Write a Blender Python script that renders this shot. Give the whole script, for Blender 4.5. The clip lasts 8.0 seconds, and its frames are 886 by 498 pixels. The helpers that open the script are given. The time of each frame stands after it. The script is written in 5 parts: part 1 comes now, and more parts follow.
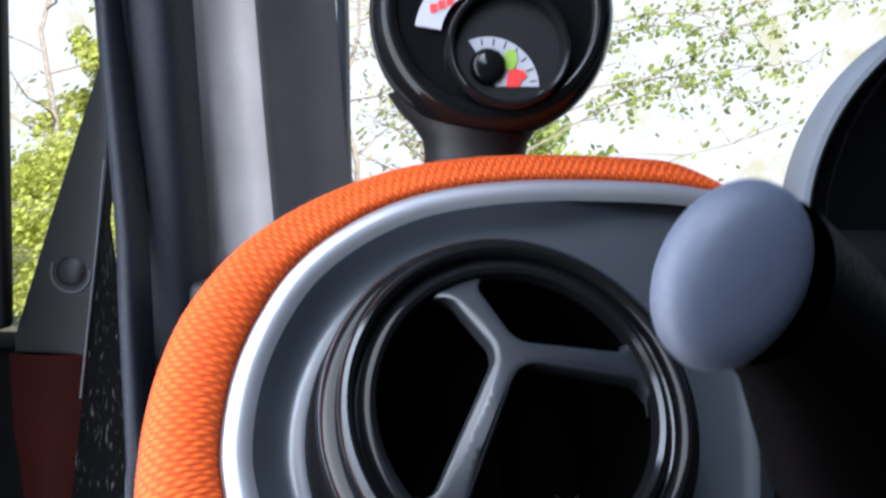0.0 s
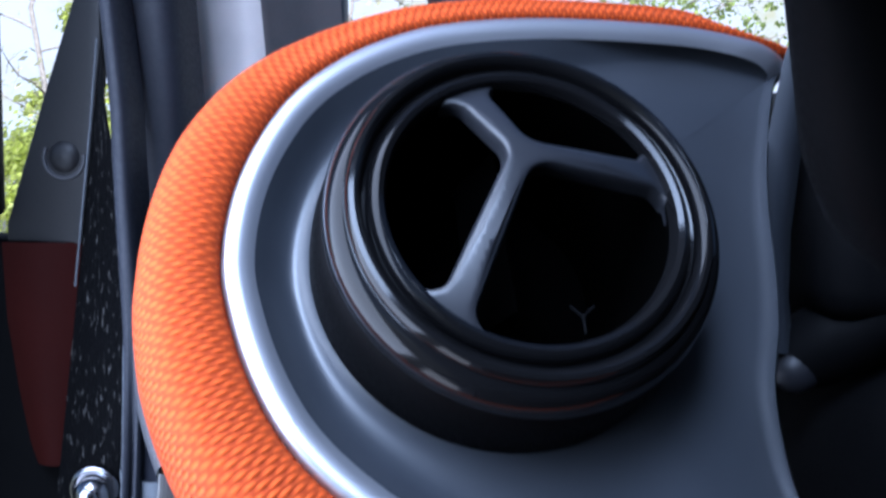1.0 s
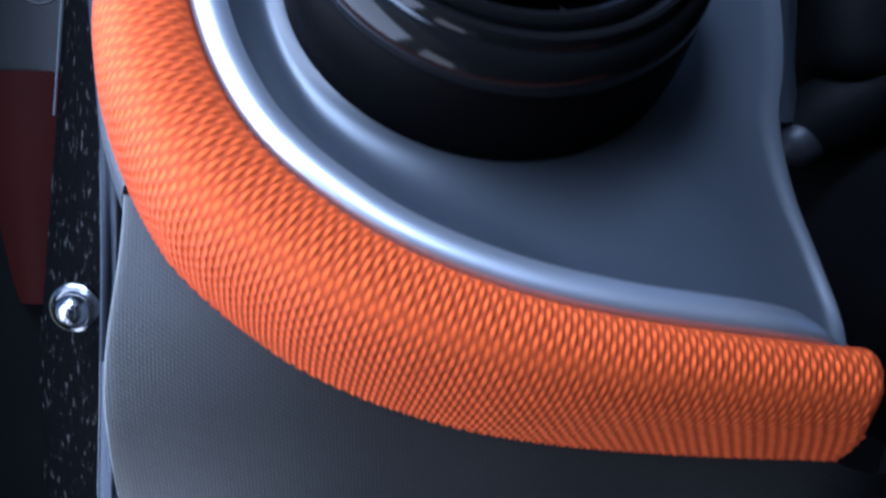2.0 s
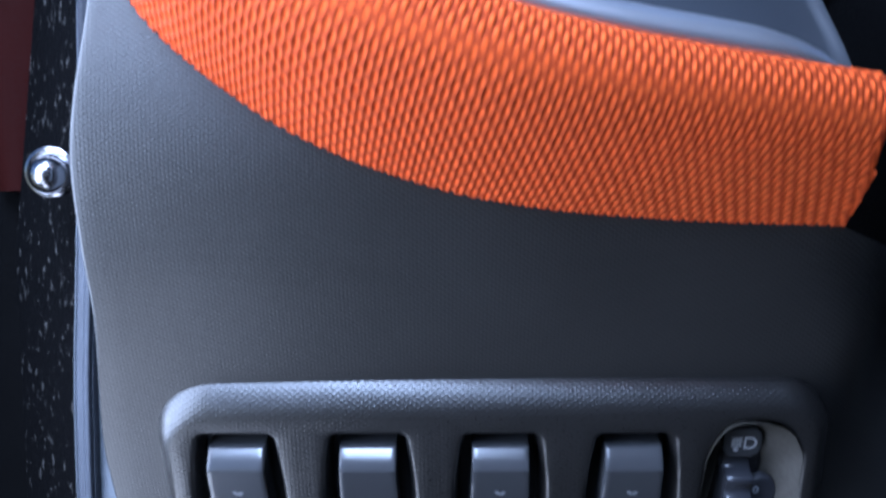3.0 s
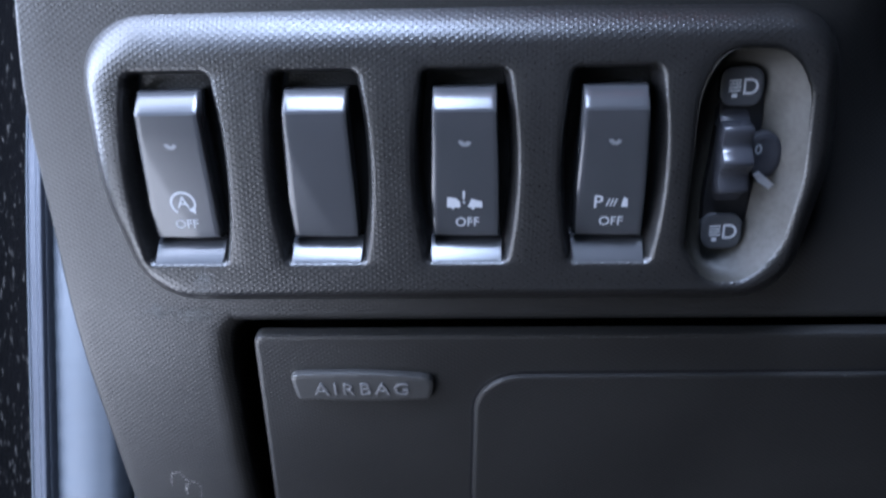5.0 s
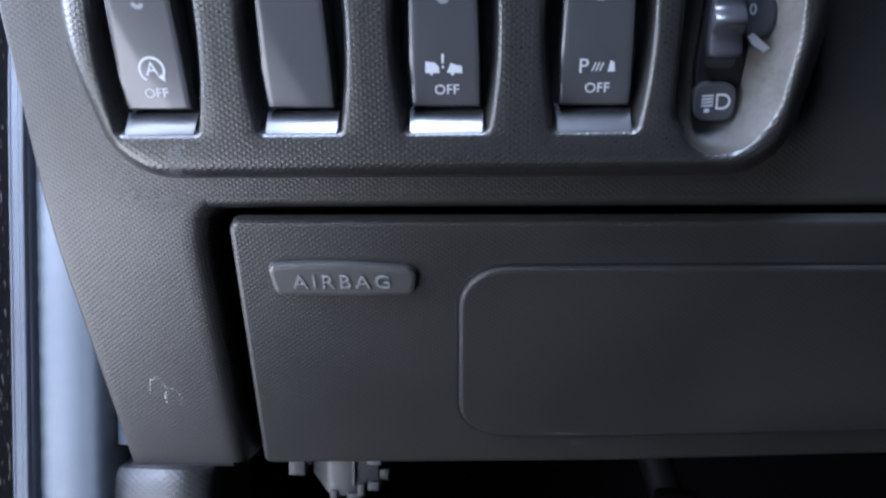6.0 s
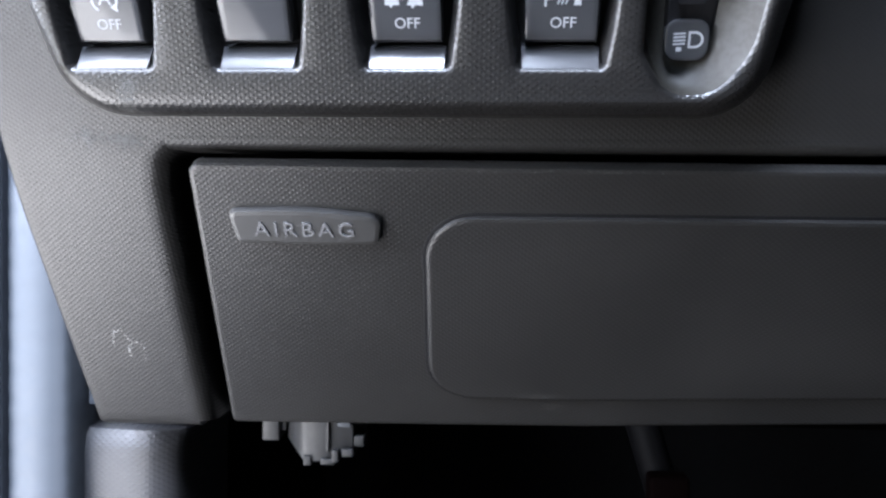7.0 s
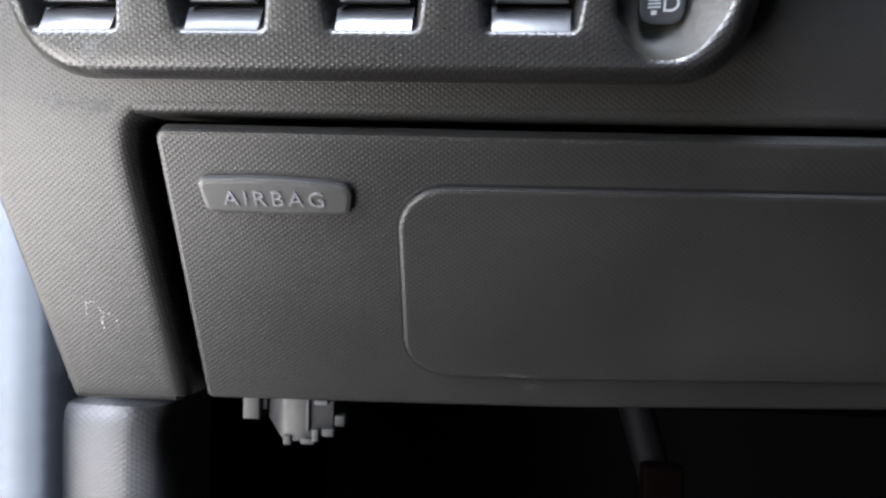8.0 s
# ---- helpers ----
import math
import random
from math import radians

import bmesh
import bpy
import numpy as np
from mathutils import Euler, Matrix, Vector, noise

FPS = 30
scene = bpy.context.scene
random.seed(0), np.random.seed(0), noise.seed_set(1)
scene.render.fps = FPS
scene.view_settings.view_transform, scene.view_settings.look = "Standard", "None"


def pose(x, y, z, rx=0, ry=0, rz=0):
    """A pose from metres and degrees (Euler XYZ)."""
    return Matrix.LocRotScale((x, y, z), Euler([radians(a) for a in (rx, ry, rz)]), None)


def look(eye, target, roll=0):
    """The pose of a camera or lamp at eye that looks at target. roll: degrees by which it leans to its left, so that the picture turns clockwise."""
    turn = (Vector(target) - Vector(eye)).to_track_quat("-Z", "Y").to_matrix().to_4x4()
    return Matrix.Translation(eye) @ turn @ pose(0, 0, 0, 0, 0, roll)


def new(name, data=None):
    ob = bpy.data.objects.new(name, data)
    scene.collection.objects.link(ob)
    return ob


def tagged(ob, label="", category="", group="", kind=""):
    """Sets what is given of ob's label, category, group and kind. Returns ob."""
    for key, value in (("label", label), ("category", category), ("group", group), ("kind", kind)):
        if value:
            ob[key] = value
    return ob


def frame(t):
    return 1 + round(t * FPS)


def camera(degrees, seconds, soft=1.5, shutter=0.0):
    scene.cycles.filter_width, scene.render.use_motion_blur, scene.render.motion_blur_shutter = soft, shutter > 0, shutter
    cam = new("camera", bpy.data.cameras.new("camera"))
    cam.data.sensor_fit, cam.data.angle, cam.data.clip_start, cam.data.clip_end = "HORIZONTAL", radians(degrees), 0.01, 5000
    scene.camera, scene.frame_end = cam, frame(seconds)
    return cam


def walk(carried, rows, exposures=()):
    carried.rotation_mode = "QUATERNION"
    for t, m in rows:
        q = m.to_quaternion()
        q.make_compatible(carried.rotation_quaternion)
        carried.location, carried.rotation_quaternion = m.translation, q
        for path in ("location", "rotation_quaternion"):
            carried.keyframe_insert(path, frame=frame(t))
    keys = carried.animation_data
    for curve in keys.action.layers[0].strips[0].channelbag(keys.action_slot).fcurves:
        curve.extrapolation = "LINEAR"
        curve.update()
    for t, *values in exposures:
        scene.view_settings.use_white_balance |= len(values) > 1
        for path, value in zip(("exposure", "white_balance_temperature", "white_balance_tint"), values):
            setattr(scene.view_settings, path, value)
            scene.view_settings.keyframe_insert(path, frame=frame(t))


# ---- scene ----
cam = camera(56.0, 8.0, soft=2.6, shutter=0.4)
PATH = [
    (0, (-0.00000, -0.20000, 1.00000), (-0.00001, 0.79880, 0.95105), 0.55),
    (0.5, (-0.00334, -0.19708, 0.97929), (0.00087, 0.80131, 0.92282), 0.46),
    (1, (-0.00320, -0.19447, 0.95742), (0.00335, 0.80298, 0.88642), 0.36),
    (1.5, (-0.00046, -0.19075, 0.92850), (0.00306, 0.80422, 0.82835), 0.32),
    (2, (0.00234, -0.18737, 0.89726), (0.00350, 0.80681, 0.78955), 0.09),
    (2.2, (0.00291, -0.18601, 0.88570), (0.00444, 0.80846, 0.78064), 0.05),
    (3.3, (0.00504, -0.18101, 0.82011), (0.01360, 0.81625, 0.74666), -0.48),
    (3.5, (0.00746, -0.17882, 0.80796), (0.01175, 0.81888, 0.74032), -0.64),
    (4, (0.01258, -0.17328, 0.78377), (0.00637, 0.82520, 0.72907), -0.82),
    (4.5, (0.01515, -0.16866, 0.76482), (0.00444, 0.83028, 0.72017), -0.52),
    (5, (0.01762, -0.16532, 0.74677), (-0.00176, 0.83370, 0.70716), -0.45),
    (6.5, (0.03137, -0.15428, 0.70911), (-0.01721, 0.84390, 0.67352), 0.25),
    (7, (0.03773, -0.15097, 0.70532), (-0.02024, 0.84660, 0.66676), 0.82),
    (7.5, (0.04322, -0.14721, 0.70169), (-0.02262, 0.84976, 0.66020), 1.40),
    (8, (0.04757, -0.14583, 0.69964), (-0.02701, 0.85040, 0.65540), 1.53),
]
walk(cam, [(t, look(eye, target, roll)) for t, eye, target, roll in PATH],
     [(0.0, 0.70, 5900, 12), (1.0, 0.70, 5000, 15), (2.0, 0.66, 4750, 14), (3.3, 1.35, 4850, 16), (5.0, 1.6, 5150, 16), (6.5, 2.1, 5550, 15), (8.0, 2.5, 6200, 13)])

from mathutils import geometry

# ---- world, sun, light from the open door, exposure ----
world = bpy.data.worlds.new("sky")
scene.world = world
world.use_nodes = True
wn = world.node_tree
sky = wn.nodes.new("ShaderNodeTexSky")
sky.sky_type, sky.sun_disc = "NISHITA", False
sky.sun_elevation, sky.sun_rotation = radians(31), radians(159)
wn.links.new(sky.outputs[0], wn.nodes["Background"].inputs[0])
wn.nodes["Background"].inputs[1].default_value = 0.09

sun = new("sun", bpy.data.lights.new("sun", "SUN"))
sun.data.energy, sun.data.angle, sun.data.color = 5.0, radians(0.6), (1.0, 0.95, 0.86)
sun.matrix_basis = look((0, 0, 0), (-0.31, 0.80, -0.515))

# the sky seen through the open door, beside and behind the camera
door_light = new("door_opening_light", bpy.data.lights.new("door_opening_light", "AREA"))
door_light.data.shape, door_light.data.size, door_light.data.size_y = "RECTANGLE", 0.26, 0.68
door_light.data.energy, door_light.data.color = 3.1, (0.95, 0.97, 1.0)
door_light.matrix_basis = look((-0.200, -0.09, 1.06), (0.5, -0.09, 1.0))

# added fill lamp low in the door opening, stands in for ground light
low_door_fill = new("low_door_fill_light", bpy.data.lights.new("low_door_fill_light", "AREA"))
low_door_fill.data.shape, low_door_fill.data.size, low_door_fill.data.size_y = "RECTANGLE", 0.26, 0.26
low_door_fill.data.energy, low_door_fill.data.color = 0.62, (1.0, 0.95, 0.88)
low_door_fill.matrix_basis = look((-0.200, -0.09, 0.50), (0.5, -0.09, 0.62))

# added fill lamp above and behind the camera; no such source is known
overhead_fill = new("overhead_fill_light", bpy.data.lights.new("overhead_fill_light", "AREA"))
overhead_fill.data.shape, overhead_fill.data.size, overhead_fill.data.size_y = "RECTANGLE", 0.24, 0.52
overhead_fill.data.spread = radians(80)
overhead_fill.data.energy, overhead_fill.data.color = 1.75, (0.82, 0.90, 1.0)
overhead_fill.matrix_basis = look((-0.13, -0.56, 1.50), (-0.11, -0.26, 1.0))


# ---- materials ----
def links(m):
    m.use_nodes = True
    nt = m.node_tree
    return nt, nt.nodes["Principled BSDF"]


def node(nt, kind, **values):
    n = nt.nodes.new(kind)
    for key, value in values.items():
        n.inputs[key.replace("_", " ")].default_value = value
    return n


def math_node(nt, op, a, b=0.5):
    n = nt.nodes.new("ShaderNodeMath")
    n.operation = op
    for slot, v in enumerate((a, b)):
        if isinstance(v, (int, float)):
            n.inputs[slot].default_value = v
        else:
            nt.links.new(v, n.inputs[slot])
    return n.outputs[0]


def surface(name, colour, rough=0.5, metal=0.0, vary=0.15, grain=900.0, relief=0.1, depth=0.0003, wear=0.1, coat=0.0, specular=0.5):
    """Colour and gloss that vary at two scales, with a fine relief."""
    m = bpy.data.materials.new(name)
    nt, bsdf = links(m)
    where = nt.nodes.new("ShaderNodeTexCoord").outputs["Object"]
    big = node(nt, "ShaderNodeTexNoise", Scale=22.0, Detail=5.0)
    fine = node(nt, "ShaderNodeTexNoise", Scale=grain, Detail=2.0)
    for n in (big, fine):
        nt.links.new(where, n.inputs["Vector"])
    ramp = node(nt, "ShaderNodeMapRange", From_Min=0.3, From_Max=0.7, To_Min=1 - vary, To_Max=1 + vary)
    nt.links.new(big.outputs["Fac"], ramp.inputs["Value"])
    tone = nt.nodes.new("ShaderNodeVectorMath")
    tone.operation = "SCALE"
    tone.inputs[0].default_value = colour
    nt.links.new(ramp.outputs[0], tone.inputs["Scale"])
    nt.links.new(tone.outputs[0], bsdf.inputs["Base Color"])
    gloss = node(nt, "ShaderNodeMapRange", From_Min=0.3, From_Max=0.7, To_Min=max(rough - wear, 0.02), To_Max=min(rough + wear, 1))
    nt.links.new(fine.outputs["Fac"], gloss.inputs["Value"])
    nt.links.new(gloss.outputs[0], bsdf.inputs["Roughness"])
    bsdf.inputs["Metallic"].default_value = metal
    bsdf.inputs["Coat Weight"].default_value = coat
    bsdf.inputs["Specular IOR Level"].default_value = specular
    if relief:
        bump = node(nt, "ShaderNodeBump", Strength=relief, Distance=depth)
        nt.links.new(fine.outputs["Fac"], bump.inputs["Height"])
        nt.links.new(bump.outputs[0], bsdf.inputs["Normal"])
    return m


def grained(name, colour, rough, pitch=0.00125, relief=0.28):
    """Moulded plastic with staggered rows of tiny raised dots, dust and scuffs."""
    m = surface(name, colour, rough, vary=0.22, grain=2600.0, relief=0.0, wear=0.06)
    nt, bsdf = m.node_tree, m.node_tree.nodes["Principled BSDF"]
    xyz = nt.nodes.new("ShaderNodeSeparateXYZ")
    nt.links.new(nt.nodes.new("ShaderNodeTexCoord").outputs["Object"], xyz.inputs[0])
    k = 2 * math.pi / pitch
    a = math_node(nt, "SINE", math_node(nt, "MULTIPLY", xyz.outputs["X"], k * 0.5))
    b = math_node(nt, "SINE", math_node(nt, "MULTIPLY", xyz.outputs["Z"], k * 0.72))
    dots = math_node(nt, "MAXIMUM", math_node(nt, "MULTIPLY", a, b), 0.0)
    rough_noise = node(nt, "ShaderNodeTexNoise", Scale=1500.0, Detail=2.0)
    nt.links.new(nt.nodes.new("ShaderNodeTexCoord").outputs["Object"], rough_noise.inputs["Vector"])
    height = math_node(nt, "ADD", math_node(nt, "MULTIPLY", dots, 0.6), math_node(nt, "MULTIPLY", rough_noise.outputs["Fac"], 0.08))
    bump = node(nt, "ShaderNodeBump", Strength=relief, Distance=0.00025)
    nt.links.new(height, bump.inputs["Height"])
    nt.links.new(bump.outputs[0], bsdf.inputs["Normal"])
    return m


def fabric(name):
    """Orange spacer mesh: bright threads over pores darkened in the colour by weave depth."""
    m = bpy.data.materials.new(name)
    nt, bsdf = links(m)
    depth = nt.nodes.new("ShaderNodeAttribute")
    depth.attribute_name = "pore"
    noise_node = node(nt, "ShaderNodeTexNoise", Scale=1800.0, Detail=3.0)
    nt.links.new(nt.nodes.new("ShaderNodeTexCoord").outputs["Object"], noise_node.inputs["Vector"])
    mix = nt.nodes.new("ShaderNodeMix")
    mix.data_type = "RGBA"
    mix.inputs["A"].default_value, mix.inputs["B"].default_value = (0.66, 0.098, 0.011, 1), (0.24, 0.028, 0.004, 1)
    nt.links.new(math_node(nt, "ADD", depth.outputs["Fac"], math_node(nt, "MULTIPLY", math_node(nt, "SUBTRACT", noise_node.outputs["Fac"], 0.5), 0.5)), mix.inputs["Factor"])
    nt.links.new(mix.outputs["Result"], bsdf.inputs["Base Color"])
    bsdf.inputs["Roughness"].default_value = 0.85
    bsdf.inputs["Specular IOR Level"].default_value = 0.2
    bump = node(nt, "ShaderNodeBump", Strength=0.4, Distance=0.0002)
    nt.links.new(noise_node.outputs["Fac"], bump.inputs["Height"])
    nt.links.new(bump.outputs[0], bsdf.inputs["Normal"])
    return m


def leaf_material(name, colour):
    m = bpy.data.materials.new(name)
    nt, bsdf = links(m)
    info = nt.nodes.new("ShaderNodeNewGeometry")
    shade = node(nt, "ShaderNodeMapRange", To_Min=0.55, To_Max=1.5)
    nt.links.new(info.outputs["Random Per Island"], shade.inputs["Value"])
    tone = nt.nodes.new("ShaderNodeVectorMath")
    tone.operation = "SCALE"
    tone.inputs[0].default_value = colour
    nt.links.new(shade.outputs[0], tone.inputs["Scale"])
    nt.links.new(tone.outputs[0], bsdf.inputs["Base Color"])
    bsdf.inputs["Roughness"].default_value = 0.55
    bsdf.inputs["Transmission Weight"].default_value = 0.0
    thin = nt.nodes.new("ShaderNodeBsdfTranslucent")
    nt.links.new(tone.outputs[0], thin.inputs[0])
    both = nt.nodes.new("ShaderNodeMixShader")
    both.inputs[0].default_value = 0.65
    nt.links.new(bsdf.outputs[0], both.inputs[1])
    nt.links.new(thin.outputs[0], both.inputs[2])
    nt.links.new(both.outputs[0], nt.nodes["Material Output"].inputs[0])
    return m


def speckled(name):
    """Black rubber with pale dust specks."""
    m = surface(name, (0.012, 0.012, 0.014), 0.8, vary=0.3, specular=0.04)
    nt, bsdf = m.node_tree, m.node_tree.nodes["Principled BSDF"]
    spots = node(nt, "ShaderNodeTexNoise", Scale=430.0, Detail=5.0)
    stretch = nt.nodes.new("ShaderNodeMapping")
    stretch.inputs["Scale"].default_value = (1.0, 1.0, 0.45)
    nt.links.new(nt.nodes.new("ShaderNodeTexCoord").outputs["Object"], stretch.inputs[0])
    nt.links.new(stretch.outputs[0], spots.inputs["Vector"])
    pick = node(nt, "ShaderNodeMapRange", From_Min=0.61, From_Max=0.69)
    nt.links.new(spots.outputs["Fac"], pick.inputs["Value"])
    mix = nt.nodes.new("ShaderNodeMix")
    mix.data_type = "RGBA"
    mix.inputs["A"].default_value, mix.inputs["B"].default_value = (0.0022, 0.0022, 0.0026, 1), (0.050, 0.048, 0.046, 1)
    nt.links.new(pick.outputs[0], mix.inputs["Factor"])
    nt.links.new(mix.outputs["Result"], bsdf.inputs["Base Color"])
    bump = node(nt, "ShaderNodeBump", Strength=0.8, Distance=0.001)
    nt.links.new(spots.outputs["Fac"], bump.inputs["Height"])
    nt.links.new(bump.outputs[0], bsdf.inputs["Normal"])
    return m


FASCIA = grained("grained_black_plastic", (0.017, 0.0165, 0.016), 0.38, pitch=0.00088, relief=0.46)
BEZEL_GRAIN = grained("coarse_grained_black_plastic", (0.0105, 0.010, 0.0097), 0.33, pitch=0.00096, relief=0.45)
links(BEZEL_GRAIN)[1].inputs["Specular IOR Level"].default_value = 0.62
KICK = grained("grained_grey_plastic", (0.027, 0.027, 0.029), 0.5, pitch=0.00135, relief=0.7)
SATIN = surface("satin_grey_plastic", (0.033, 0.037, 0.045), 0.36, grain=1500, relief=0.03, wear=0.04, specular=0.6)
DOOR = surface("black_door_trim", (0.0022, 0.0022, 0.0024), 0.8, relief=0.1, specular=0.04)
SOOT = surface("dull_soot_black_plastic", (0.0018, 0.0018, 0.002), 0.5, relief=0.05, specular=0.03)
# near-black stands for shade inside the vent and behind the dash gaps
VOID = surface("recess_shade_black", (0.0008, 0.0008, 0.0008), 1.0, relief=0.0, specular=0.0)
SILVER = surface("silver_painted_plastic", (0.50, 0.51, 0.55), 0.38, metal=0.85, grain=2000, relief=0.0, wear=0.02, vary=0.05)
GLOSS = surface("gloss_black_plastic", (0.005, 0.005, 0.0055), 0.10, vary=0.1, relief=0.02, wear=0.03, specular=0.18)
BLACK = surface("matt_black_plastic", (0.006, 0.006, 0.007), 0.5, relief=0.1, specular=0.25)
DARK = surface("dark_moulded_plastic", (0.016, 0.0165, 0.021), 0.5, relief=0.1)
SWITCH = surface("dark_grey_switch_plastic", (0.034, 0.035, 0.038), 0.22, grain=2500, relief=0.0, wear=0.02)
LENS = surface("clouded_lens_plastic", (0.13, 0.135, 0.145), 0.3, vary=0.05, relief=0.0)
WHITE = surface("white_print", (0.30, 0.31, 0.33), 0.6, vary=0.05, relief=0.0)
ORANGE = fabric("orange_mesh_fabric")
RUBBER = surface("dark_rubber_seal", (0.015, 0.0165, 0.023), 0.65, grain=600, relief=0.15, specular=0.3)
# paler grey with the sky's reflection on the cluster rim painted in
SKY_LIT_RIM = surface("sky_lit_grey_plastic", (0.15, 0.165, 0.19), 0.45, grain=1500, relief=0.03, wear=0.04)
# lighter copy of the seal rubber, with light on its lower length painted in
LIT_RUBBER = surface("lit_grey_rubber", (0.046, 0.051, 0.064), 0.6, grain=600, relief=0.1, specular=0.35)
NAVY = surface("matt_navy_rubber", (0.010, 0.011, 0.016), 0.85, grain=600, relief=0.1, specular=0.1)
SPECKLED = speckled("dusty_black_rubber")
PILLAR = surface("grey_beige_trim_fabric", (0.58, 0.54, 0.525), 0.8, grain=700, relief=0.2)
# darker copy of the pillar trim; shade on its inner face is painted
SHADED_TRIM = surface("shaded_pillar_trim", (0.17, 0.150, 0.145), 0.75, grain=700, relief=0.15)
PAINT = surface("pale_grey_body_paint", (0.085, 0.094, 0.108), 0.55, vary=0.06, grain=300, relief=0.02, specular=0.25)
CHROME = surface("bright_steel", (0.26, 0.26, 0.275), 0.2, metal=1.0, relief=0.02, wear=0.06)
MAROON = surface("dark_red_door_trim", (0.015, 0.0017, 0.0012), 0.7, specular=0.06, relief=0.2)
CONNECTOR = surface("grey_connector_plastic", (0.022, 0.0225, 0.024), 0.5, relief=0.05)
STALK = surface("satin_stalk_plastic", (0.046, 0.056, 0.086), 0.6, relief=0.05)
SCOOP = surface("matt_beige_grey_plastic", (0.017, 0.0152, 0.0115), 0.6, relief=0.03)
COLUMN = surface("dull_black_plastic", (0.0035, 0.0035, 0.004), 0.6, relief=0.05, specular=0.08)
WHEEL = surface("dark_thumbwheel_plastic", (0.026, 0.027, 0.032), 0.24, relief=0.0, wear=0.02)
BADGE = surface("smooth_dark_grey_plastic", (0.036, 0.0355, 0.035), 0.42, relief=0.0)
GRILLE = surface("satin_grille_plastic", (0.016, 0.017, 0.021), 0.36, relief=0.0, wear=0.02)
# lighter than the badge: the letters' edge highlights are put into this grey
LETTERS = surface("edge_lit_lettering", (0.13, 0.13, 0.135), 0.3, relief=0.0)
# red of the pedal clip, darkened in the colour for the footwell's shade
SHADED_RED = surface("shaded_red_plastic", (0.0015, 0.0004, 0.0004), 0.8, relief=0.0, specular=0.03)
# one pale tone for real dust and for painted edge highlight and sheen
DUST_SHEEN = surface("pale_dust_and_sheen", (0.085, 0.085, 0.083), 0.9, relief=0.2)
DIAL = surface("white_dial_print", (0.33, 0.33, 0.37), 0.5, vary=0.05, relief=0.0)
RED = surface("red_print", (0.65, 0.03, 0.03), 0.5, relief=0.0)
GREEN = surface("green_print", (0.25, 0.40, 0.04), 0.5, relief=0.0)
SCUFF = surface("pale_scuff", (0.30, 0.30, 0.29), 0.8, relief=0.2)
LINING = surface("grey_roof_lining", (0.16, 0.16, 0.165), 0.9, relief=0.2)
CARPET = surface("black_carpet", (0.004, 0.004, 0.0042), 0.95, grain=500, relief=0.6, depth=0.002, specular=0.05)
GROUND = surface("dry_grass_ground", (0.17, 0.16, 0.10), 0.95, vary=0.35, grain=60, relief=0.5, depth=0.03)
BARK = surface("grey_bark", (0.36, 0.31, 0.26), 0.9, vary=0.3, grain=60, relief=0.8, depth=0.01)
LEAF_YELLOW = leaf_material("yellow_green_leaves", (0.62, 0.66, 0.18))
LEAF_GREEN = leaf_material("green_leaves", (0.46, 0.54, 0.16))
LEAF_PALE = leaf_material("pale_autumn_leaves", (0.74, 0.68, 0.42))


# ---- building helpers ----
def smoothstep(a, b, x):
    x = min(max((x - a) / (b - a), 0.0), 1.0)
    return x * x * (3 - 2 * x)


def thing(name, m, label, category, group="", kind=""):
    ob = new(name)
    ob.empty_display_size = 0.02
    ob.matrix_basis = m
    return tagged(ob, label, category, group, kind)


def base_of(parent):
    while parent.parent:
        parent = parent.parent
    return parent.matrix_basis


def part(name, bm, material, parent, label="", smooth=True, recalc=True):
    """Links a bmesh given in world places as one mesh object under a thing or a part."""
    if recalc:
        bmesh.ops.recalc_face_normals(bm, faces=bm.faces)
    if parent:
        bmesh.ops.transform(bm, matrix=base_of(parent).inverted(), verts=bm.verts)
    me = bpy.data.meshes.new(name)
    bm.to_mesh(me)
    bm.free()
    me.materials.append(material)
    if smooth:
        me.shade_smooth()
        me.set_sharp_from_angle(angle=radians(38))
    ob = new(name, me)
    ob.parent = parent
    if label:
        ob["label"] = label
    return ob


def sheet(bm, rows, close_u=False, close_v=False):
    """Faces over a grid of places: rows of equal length."""
    grid = [[bm.verts.new(p) for p in row] for row in rows]
    n, m = len(grid), len(grid[0])
    for i in range(n if close_v else n - 1):
        for j in range(m if close_u else m - 1):
            a, b, c, d = grid[i][j], grid[i][(j + 1) % m], grid[(i + 1) % n][(j + 1) % m], grid[(i + 1) % n][j]
            if len({a, b, c, d}) == 4:
                bm.faces.new((a, b, c, d))
    return grid


def cap(bm, ring):
    bm.faces.new(ring)


def box(bm, lo, hi, m=Matrix(), bevel=0.0):
    made = bmesh.ops.create_cube(bm, size=1)["verts"]
    for v in made:
        v.co = m @ Vector([lo[i] + (v.co[i] + 0.5) * (hi[i] - lo[i]) for i in range(3)])
    if bevel:
        edges = list({e for v in made for e in v.link_edges})
        bmesh.ops.bevel(bm, geom=edges, offset=bevel, segments=3, affect="EDGES", profile=0.5)


def turned(bm, profile, place, steps=64, a0=0.0, a1=2 * math.pi):
    """A lathe: profile of (r, h), placed by place(x, y, h)."""
    full = abs(a1 - a0 - 2 * math.pi) < 1e-6
    count = steps if full else steps + 1
    rows = [[place(r * math.cos(a0 + (a1 - a0) * k / steps), r * math.sin(a0 + (a1 - a0) * k / steps), h) for k in range(count)] for r, h in profile]
    return sheet(bm, rows, close_u=full)


